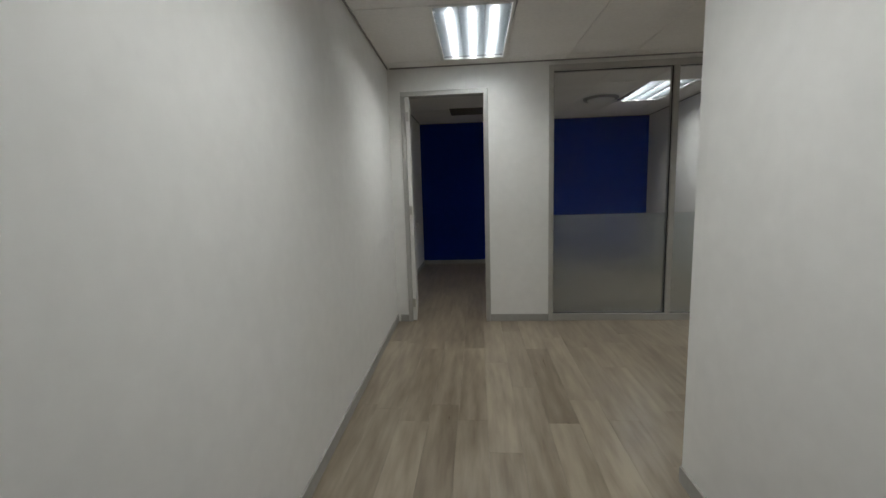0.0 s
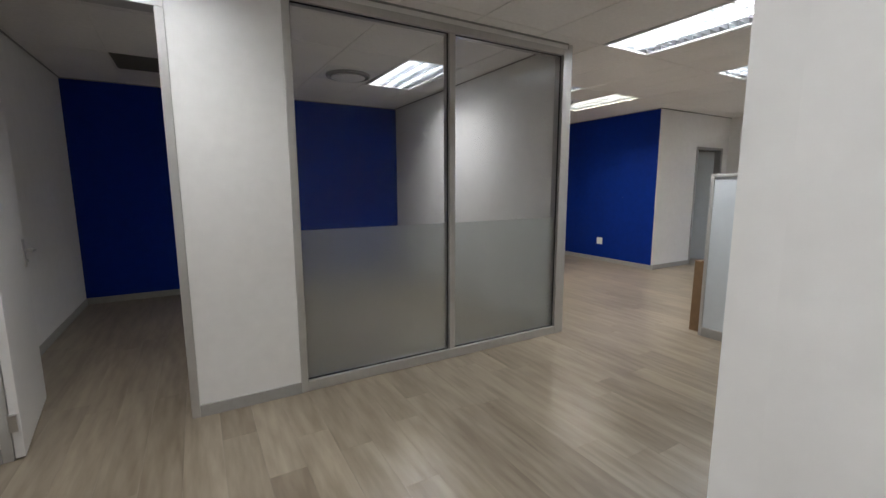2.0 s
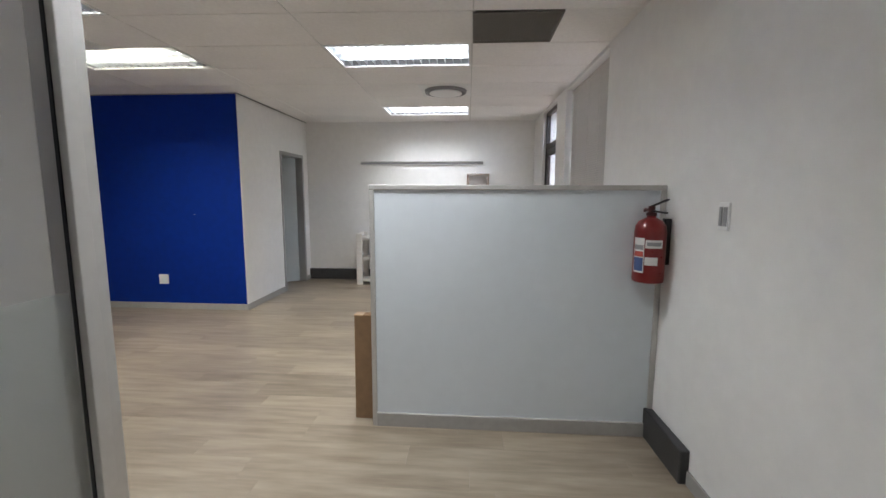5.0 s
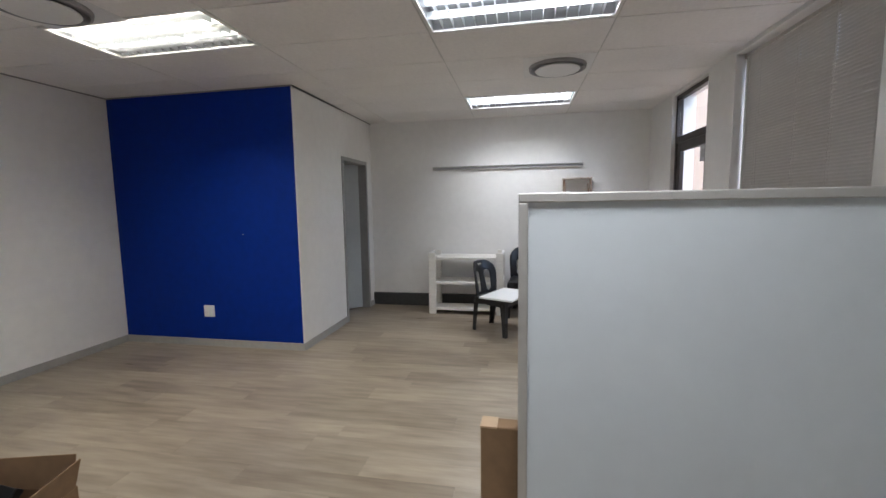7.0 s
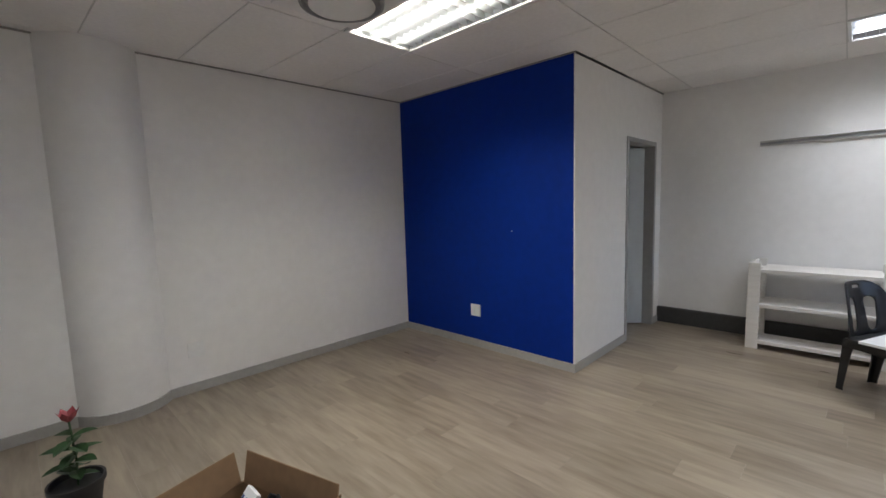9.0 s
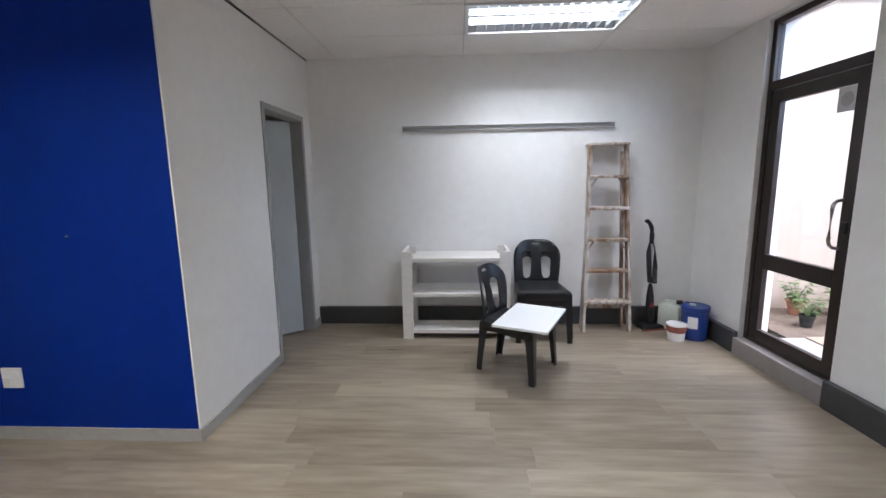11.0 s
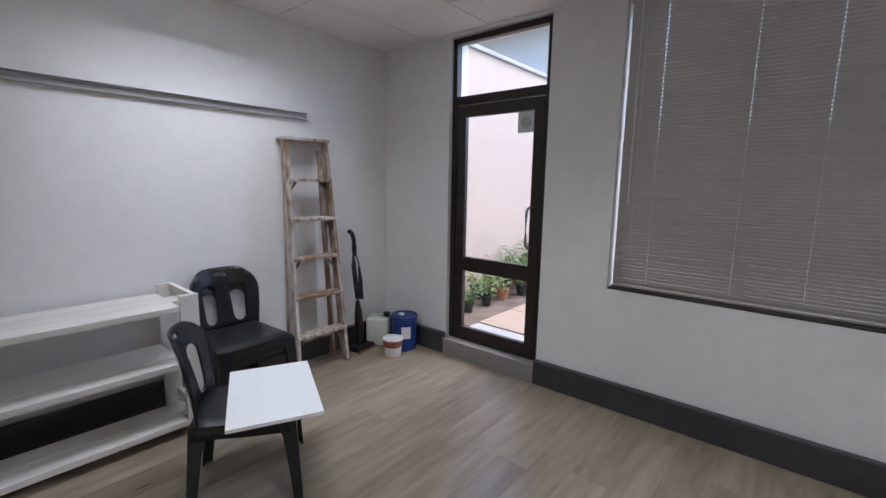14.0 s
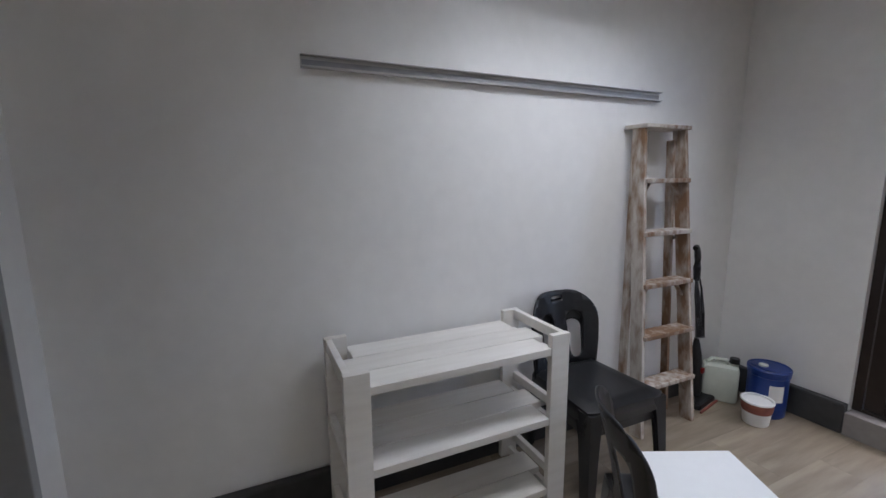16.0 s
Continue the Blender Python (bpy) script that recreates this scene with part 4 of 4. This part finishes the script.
def jerrycan():
    t = thing("jerrycan", pose(8.555, 2.51, 0, 0, 0, 36), "cloudy plastic jerrycan with a black cap", "canister")
    part("body", block(bmesh.new(), (-0.105, -0.07, 0), (0.105, 0.07, 0.255), 0.025), CLOUDY, t, "", True)
    part("panel", block(bmesh.new(), (-0.07, -0.073, 0.06), (0.07, -0.06, 0.18), 0.01), CLOUDY, t)
    part("neck", lathe(bmesh.new(), [(0.024, 0), (0.024, 0.03)], 16, pose(-0.075, 0, 0.25)), CLOUDY, t)
    part("cap", lathe(bmesh.new(), [(0.03, 0), (0.03, 0.03), (0.026, 0.036), (0, 0.037)], 16, pose(-0.075, 0, 0.272)), BLACKPLASTIC, t, "black screw cap")
    part("handle", sweep(bmesh.new(), [(-0.04, 0, 0.25), (-0.03, 0, 0.285), (0.06, 0, 0.285), (0.085, 0, 0.25)], 0.011, 8), CLOUDY, t, "", True)


jerrycan()


def blue_drum():
    t = thing("paint_drum", pose(8.315, 2.41, 0, 0, 0, -12) @ Matrix.Diagonal((0.84, 0.84, 0.98, 1)), "blue plastic drum with a pale label and lid", "drum")
    part("body", lathe(bmesh.new(), [(0.12, 0), (0.128, 0.008), (0.130, 0.03), (0.132, 0.27), (0.138, 0.275), (0.138, 0.30), (0.13, 0.305)], 32), BLUEPLASTIC, t, "", True)
    part("lid", lathe(bmesh.new(), [(0.141, 0.295), (0.143, 0.315), (0.136, 0.322), (0.128, 0.315), (0.0, 0.314)], 32), BLUEPLASTIC, t, "", True)
    part("spout", lathe(bmesh.new(), [(0.032, 0.312), (0.032, 0.325), (0.0, 0.327)], 16, pose(0.03, 0.02, 0)), CLOUDY, t, "pale spout cap")
    part("bail", sweep(bmesh.new(), [(0.14, 0, 0.29), (0.125, 0.05, 0.322), (0.06, 0.11, 0.328), (-0.06, 0.11, 0.328), (-0.125, 0.05, 0.322), (-0.14, 0, 0.29)], 0.004, 6), BLUEPLASTIC, t, "", True)
    bm = bmesh.new()
    n, r = 8, 0.1328
    lo = [bm.verts.new((r * math.cos(2.35 + 0.75 * k / n), r * math.sin(2.35 + 0.75 * k / n), 0.12)) for k in range(n + 1)]
    hi = [bm.verts.new((v.co.x, v.co.y, 0.23)) for v in lo]
    for k in range(n):
        bm.faces.new((lo[k], lo[k + 1], hi[k + 1], hi[k]))
    part("label", bm, LABEL, t, "worn white label", True)


blue_drum()

t = thing("paint_tub", pose(8.265, 2.595, 0), "small white tub with dried red-brown paint round its rim", "tub")
part("body", lathe(bmesh.new(), [(0.066, 0), (0.07, 0.006), (0.078, 0.085), (0.072, 0.085), (0.06, 0.01), (0, 0.008)], 26), WHITEPLASTIC, t, "", True)
part("band", lathe(bmesh.new(), [(0.0785, 0.083), (0.084, 0.10), (0.086, 0.14), (0.084, 0.145), (0.0765, 0.143), (0.074, 0.083)], 26), TERRACOTTA, t, "red-brown painted band", True)
part("rim", lathe(bmesh.new(), [(0.088, 0.143), (0.09, 0.15), (0.087, 0.156), (0.076, 0.153), (0.074, 0.09), (0.07, 0.085)], 26), WHITEPLASTIC, t, "white inner rim", True)

# ---- things by the office side wall ----


def open_carton():
    t = thing("cardboard_box", pose(3.79, 5.955, 0, 0, 0, -74), "open brown cardboard box filled with cleaning bottles", "carton")
    L, W, hh, th = 0.56, 0.46, 0.30, 0.006
    part("base", blocks([((-L / 2, -W / 2, 0), (L / 2, W / 2, 0.008))]), CARD, t)
    for lo, hi in (((-L / 2, -W / 2, 0.008), (L / 2, -W / 2 + th, hh)), ((-L / 2, W / 2 - th, 0.008), (L / 2, W / 2, hh)), ((-L / 2, -W / 2 + th, 0.008), (-L / 2 + th, W / 2 - th, hh)), ((L / 2 - th, -W / 2 + th, 0.008), (L / 2, W / 2 - th, hh))):
        part("side", block(bmesh.new(), lo, hi, 0.002), CARD, t)
    for sx, sy, w, lean in ((0, 1, L, 12), (0, -1, L, 20), (1, 0, W, 15), (-1, 0, W, 14)):
        bm = block(bmesh.new(), (-w / 2 + 0.012, -0.003, 0), (w / 2 - 0.012, 0.003, 0.135), 0.002)
        m = pose(sx * (L / 2 - 0.003), sy * (W / 2 - 0.003), hh, 0, 0, {(0, 1): 0, (0, -1): 180, (1, 0): -90, (-1, 0): 90}[(sx, sy)]) @ pose(0, 0, 0, -lean, 0, 0)
        bmesh.ops.transform(bm, matrix=m, verts=bm.verts[:])
        part("flap", bm, CARD, t)
    return t


open_carton()
solid("packing_paper", block(bmesh.new(), (-0.25, -0.2, 0), (0.25, 0.2, 0.02), 0.008), CARD, "crumpled brown paper lying in the box", "paper", m=pose(3.79, 5.955, 0.0085, 0, 0, -74))


def bottle(x, y, z, h, r, mat, cap, label, lean=0):
    t = thing("bottle", pose(x, y, z, lean, lean * 0.6, 30), label, "bottle")
    part("body", lathe(bmesh.new(), [(r * 0.9, 0), (r, 0.008), (r, h * 0.70), (r * 0.92, h * 0.77), (r * 0.62, h * 0.84), (r * 0.5, h * 0.88)], 18), mat, t, "", True)
    part("cap", lathe(bmesh.new(), [(r * 0.58, h * 0.86), (r * 0.58, h * 0.98), (r * 0.5, h), (0, h)], 14), cap, t, "", True)
    return t


bottle(3.84, 5.82, 0.03, 0.36, 0.042, WHITEPLASTIC, WHITEPLASTIC, "white cleaning bottle standing in the box")
bottle(3.765, 5.80, 0.03, 0.31, 0.042, PURPLE, LABEL, "purple detergent bottle standing in the box", 5)
bottle(3.69, 5.86, 0.03, 0.29, 0.04, WHITEPLASTIC, GREEN, "white bottle with a green cap in the box", 6)
bottle(3.82, 5.72, 0.03, 0.28, 0.034, PURPLE, LABELGREY, "slim violet bottle standing in the box", -4)
bottle(3.91, 5.90, 0.03, 0.27, 0.036, PURPLE, PURPLE, "dark violet bottle at the back of the box", 3)
t = thing("spray_bottle", pose(3.90, 5.74, 0.06, 0, 8, -60), "clear spray bottle with a white trigger head", "bottle")
part("body", lathe(bmesh.new(), [(0.036, 0), (0.038, 0.01), (0.038, 0.17), (0.016, 0.23), (0.015, 0.25)], 18), CLOUDY, t, "", True)
bm = block(bmesh.new(), (-0.025, -0.014, 0.25), (0.075, 0.014, 0.295), 0.006)
beam(bm, (0.045, 0, 0.25), (0.06, 0, 0.20), 0.012, 0.008)
part("trigger", bm, WHITEPLASTIC, t, "white trigger head")
t = thing("dustpan", pose(3.66, 5.95, 0.03), "black plastic tray with a raised rim leaning in the box", "tray")
part("tray", beam(bmesh.new(), (0, 0, 0), (0.30, -0.03, 0.33), 0.15, 0.012), BLACKPLASTIC, t)
bm = bmesh.new()
for o in (-0.07, 0.07):
    beam(bm, (-0.012, o, 0.012), (0.286, o - 0.03, 0.342), 0.014, 0.03)
part("rim", bm, BLACKPLASTIC, t, "raised black rim")
t = thing("carton_pack", pose(3.60, 6.03, 0.03), "slim blue and white printed carton leaning in the box", "pack")
part("pack", beam(bmesh.new(), (0, 0, 0), (0.29, 0.0, 0.37), 0.09, 0.022), LABEL, t)
for o in (-0.03, 0.0, 0.03):
    part("print", beam(bmesh.new(), (0.10, o, 0.1485), (0.26, o, 0.353), 0.012, 0.003), LABELBLUE, t, "dark blue printed stripe")
t = thing("cable", pose(3.60, 5.93, 0.0), "white cable with a plug lying in the box", "cable")
part("cord", sweep(bmesh.new(), [(0.06, 0.0, 0.16), (0.03, 0.03, 0.23), (-0.02, 0.03, 0.26), (-0.05, 0.0, 0.25), (-0.05, -0.05, 0.012)], 0.006, 8), WHITEPLASTIC, t, "", True)
part("plug", block(bmesh.new(), (0.04, -0.025, 0.012), (0.10, 0.025, 0.19), 0.01), WHITEPLASTIC, t)


def leaning_pole(name, foot, head, r, mat, label, grip=None):
    t = thing(name, pose(0, 0, 0), label, "pole")
    a, b = Vector(foot), Vector(head)
    part("shaft", sweep(bmesh.new(), [a, b], r, 12), mat, t, "", True)
    part("end_cap", sweep(bmesh.new(), [b - (b - a).normalized() * 0.04, b + (b - a).normalized() * 0.004], r * 1.12, 12), BLACKPLASTIC, t, "dark end cap", True)
    if grip:
        d = b - a
        part("sleeve", sweep(bmesh.new(), [a + d * grip[0], a + d * (grip[0] + 0.015), a + d * (grip[1] - 0.015), a + d * grip[1]], [r * 1.6, r * 1.4, r * 1.4, r * 1.6], 12), REDPLASTIC, t, "red plastic sleeve", True)


leaning_pole("mop_handle", (3.42, 5.75, 0.012), (3.026, 6.35, 1.16), 0.012, GREYPOLE, "grey metal mop handle with a red sleeve, leaning on the wall", (0.42, 0.66))
leaning_pole("broom_handle", (3.32, 5.68, 0.012), (3.028, 6.15, 1.06), 0.014, WOODPOLE, "wooden broom handle leaning on the wall")
leaning_pole("mop_handle", (3.24, 5.66, 0.012), (3.026, 6.05, 0.98), 0.012, GREYPOLE, "plain grey metal mop handle leaning on the wall")

t = thing("storage_tub", pose(3.30, 6.46, 0, 0, 0, -8), "low white plastic storage tub with a lid", "tub")
part("body", block(bmesh.new(), (-0.19, -0.15, 0), (0.19, 0.17, 0.24), 0.02), WHITEPLASTIC, t)
part("lid", block(bmesh.new(), (-0.2, -0.16, 0.24), (0.2, 0.18, 0.265), 0.008), WHITEPLASTIC, t)


def leaf_blade(bm, base, tip, width, droop, n=5):
    """A folded leaf from base to tip."""
    a, b = Vector(base), Vector(tip)
    d = b - a
    side = d.cross(Vector((0, 0, 1)))
    if side.length < 1e-4:
        side = Vector((1, 0, 0))
    side.normalize()
    prev = None
    for k in range(n + 1):
        s = k / n
        p = a + d * s - Vector((0, 0, droop * s * s))
        w = width * math.sin(math.pi * min(1, 0.08 + 0.92 * s)) ** 0.8 * 0.5 + 0.0006
        row = [bm.verts.new(p - side * w), bm.verts.new(p + Vector((0, 0, -w * 0.35))), bm.verts.new(p + side * w)]
        if prev:
            bm.faces.new((prev[0], prev[1], row[1], row[0]))
            bm.faces.new((prev[1], prev[2], row[2], row[1]))
        prev = row


def flower_pot_plant():
    t = thing("potted_plant", pose(3.425, 7.04, 0), "small red-flowered plant in a black pot on the floor", "plant")
    part("pot", lathe(bmesh.new(), [(0.075, 0), (0.105, 0.19), (0.115, 0.195), (0.115, 0.22), (0.104, 0.22), (0.10, 0.19), (0, 0.188)], 24), BLACKPOT, t, "black nursery pot", True)
    rnd = random.Random(4)
    for k in range(15):
        a, h = k * 2.4, 0.24 + 0.015 * k
        bm = bmesh.new()
        leaf_blade(bm, (0, 0, h), (rnd.uniform(0.08, 0.13) * math.cos(a), rnd.uniform(0.08, 0.13) * math.sin(a), h + rnd.uniform(0.0, 0.06)), rnd.uniform(0.055, 0.08), 0.05)
        part("leaf", bm, DARKLEAF, t)
    part("stem", sweep(bmesh.new(), [(0, 0, 0.1), (0.01, 0.0, 0.3), (0.0, 0.01, 0.52)], 0.005, 6), DARKLEAF, t)
    bm = bmesh.new()
    for k in range(6):
        a = k * 1.05
        leaf_blade(bm, (0, 0.01, 0.51), (0.045 * math.cos(a), 0.01 + 0.045 * math.sin(a), 0.56), 0.045, -0.01, 3)
    part("flower", bm, FLOWER, t, "dusky red flower")


flower_pot_plant()

# ---- courtyard ----
G = 0.11
gm = bmesh.new()
vs = [gm.verts.new(p) for p in ((-120, -160, G - 0.03), (160, -160, G - 0.03), (160, 1.72, G - 0.03), (-120, 1.72, G - 0.03))]
gm.faces.new(vs)
structure("ground", gm, SOIL, "bare earth of the courtyard and beyond", "ground")
pave = structure("pavement", blocks([((3.0, -7.0, G - 0.025), (8.06, south(5).y - 0.26, G - 0.012))]), COPING, "courtyard paving of large sandy slabs", "pavement")
structure("wall_courtyard", blocks([((9.0, -7.2, -0.1), (9.22, 2.0, 3.14))]), CREAM, "cream plastered courtyard wall", "wall")
structure("coping", block(bmesh.new(), (8.96, -7.24, 3.14), (9.26, 2.0, 3.20), 0.01), COPING, "grey coping on the courtyard wall", "trim")
structure("wall_courtyard_end", blocks([((2.6, -7.4, -0.1), (9.22, -7.2, 2.9))]), CREAM, "cream plastered wall at the courtyard's end", "wall")
structure("wall_courtyard_west", blocks([((2.6, -7.2, -0.1), (2.8, 1.8, 2.9))]), CREAM, "cream plastered wall at the courtyard's side", "wall")

t = thing("neighbour_house", pose(0, 0, 0), "white two-storey neighbour with dark overhanging eaves", "house")
part("wall", blocks([((9.6, -9.6, -0.1), (18.0, -9.2, 9.0))]), FARWHITE, t)
part("roof", block(bmesh.new(), (10.9, -9.2, 7.2), (18.6, -6.6, 7.45), 0.02), SOFFIT, t, "dark overhanging eave")
part("window", blocks([((12.4, -9.2, 3.6), (13.8, -9.14, 4.8))]), SOFFIT, t, "dark window")
t = thing("lean_to_roof", pose(0, 0, 0), "dark timber eave over a white post beside the courtyard", "roof")
part("eave", block(bmesh.new(), (8.6, -5.6, 4.45), (10.35, -4.6, 4.62), 0.02), SOFFIT, t)
part("fascia", block(bmesh.new(), (8.6, -4.6, 4.36), (10.35, -4.55, 4.66), 0.01), SOFFIT, t)
part("post", block(bmesh.new(), (9.3, -5.5, -0.1), (9.55, -5.25, 4.45), 0.01), FARWHITE, t, "white masonry post")


def garden_pot(x, y, s, mat, kind, seed):
    rnd = random.Random(seed)
    t = thing("potted_plant", pose(x, y, G - 0.03, 0, 0, rnd.uniform(0, 360)), {"broad": "leafy green plant in a pot by the courtyard wall", "blade": "spiky blade-leaved plant in a pot by the wall", "pale": "yellow-green leafy plant in a garden pot"}[kind], "plant", "potted plants by the courtyard wall")
    part("pot", lathe(bmesh.new(), [(0.09 * s, 0), (0.125 * s, 0.2 * s), (0.14 * s, 0.205 * s), (0.14 * s, 0.24 * s), (0.125 * s, 0.24 * s), (0.12 * s, 0.2 * s), (0, 0.2 * s)], 20), mat, t, "", True)
    bm = bmesh.new()
    if kind == "blade":
        for k in range(26):
            a, e = rnd.uniform(0, 6.28), rnd.uniform(0.5, 1.35)
            ln = rnd.uniform(0.35, 0.6) * s
            leaf_blade(bm, (0, 0, 0.2 * s), (ln * math.cos(a) * math.cos(e), ln * math.sin(a) * math.cos(e), 0.2 * s + ln * math.sin(e)), 0.03 * s, 0.08 * s)
    else:
        for k in range(16):
            a, ln = rnd.uniform(0, 6.28), rnd.uniform(0.15, 0.42) * s
            p = Vector((ln * 0.55 * math.cos(a), ln * 0.55 * math.sin(a), 0.2 * s + ln))
            sweep(bm, [(0, 0, 0.18 * s), (p.x * 0.5, p.y * 0.5, 0.2 * s + ln * 0.6), p], [0.005 * s, 0.004 * s, 0.002 * s], 4)
            for q in range(5):
                b = a + rnd.uniform(-1.5, 1.5)
                z = p * (0.55 + 0.45 * q / 4)
                l2 = rnd.uniform(0.09, 0.17) * s
                leaf_blade(bm, z, (z.x + l2 * math.cos(b), z.y + l2 * math.sin(b), z.z + rnd.uniform(-0.02, 0.06) * s), 0.055 * s, 0.03 * s, 3)
    part("foliage", bm, PALELEAF if kind == "pale" else LEAF, t)


rnd = random.Random(11)
for k in range(9):
    y = 1.35 - 0.36 * k
    garden_pot(8.40 + rnd.uniform(-0.06, 0.06), y, rnd.uniform(0.42, 0.52) + 0.045 * k, (BLACKPOT, POT)[k % 3 == 2], ("broad", "broad", "pale")[k % 3], 20 + k)
    garden_pot(8.72 + rnd.uniform(-0.07, 0.07), y - 0.18, rnd.uniform(0.55, 0.68) + 0.075 * k, (POT, BLACKPOT)[k % 2], ("broad", "pale", "broad", "blade")[k % 4], 60 + k)

# pavers
pv = mesh("paver", block(bmesh.new(), (0.006, 0.006, G - 0.012), (0.594, 0.594, G), 0.005), PAVER)
for i in range(5):
    for j in range(8):
        ob = new("paver", pv)
        ob.parent = pave
        ob.matrix_basis = pose(8.06 - 0.6 * (i + 1), 1.62 - 0.6 * (j + 1), random.uniform(-0.003, 0.003))

# ---- floor planks ----
PW, PL = 0.184, 1.22


def plank_mesh(w, l):
    b = 0.0005
    bm = bmesh.new()
    lo = [bm.verts.new(p) for p in ((0.0002, 0.0002, -0.006), (w - 0.0002, 0.0002, -0.006), (w - 0.0002, l - 0.0002, -0.006), (0.0002, l - 0.0002, -0.006))]
    mid = [bm.verts.new((v.co.x, v.co.y, -b)) for v in lo]
    hi = [bm.verts.new(p) for p in ((b, b, 0), (w - b, b, 0), (w - b, l - b, 0), (b, l - b, 0))]
    bm.faces.new(hi)
    for r, s in ((lo, mid), (mid, hi)):
        for k in range(4):
            bm.faces.new((r[k], r[(k + 1) % 4], s[(k + 1) % 4], s[k]))
    return mesh("plank", bm, PLANK)


full = plank_mesh(PW, PL)
rest = bmesh.new()
rnd = random.Random(5)
count = 0
x = -1.30
while x < 8.74:
    lo_y = 2.022 + 0.026 * x - 0.1 if x > 0.75 else -1.4
    y = lo_y - rnd.uniform(0, 1.0)
    hi_y = 8.27
    while y < hi_y:
        y0, y1 = max(y, lo_y), min(y + PL, hi_y)
        inside_far_room = (x > 6.73 and y0 > 6.2) or (x < 2.87 and y0 > 5.9) or y1 < 0.3
        if y1 - y0 > 0.02:
            if count < 299 and not inside_far_room:
                ob = new("plank", full if y1 - y0 > PL - 0.001 else plank_mesh(PW, y1 - y0))
                ob.parent = floor
                ob.location = (x, y0, 0)
                count += 1
            else:
                b = 0.0005
                vs = [rest.verts.new(p) for p in ((x + b, y0 + b, 0), (x + PW - b, y0 + b, 0), (x + PW - b, y1 - b, 0), (x + b, y1 - b, 0))]
                rest.faces.new(vs)
        y += PL
    x += PW
ob = part("planks", rest, PLANK, floor)
tagged(ob, kind="stuff")
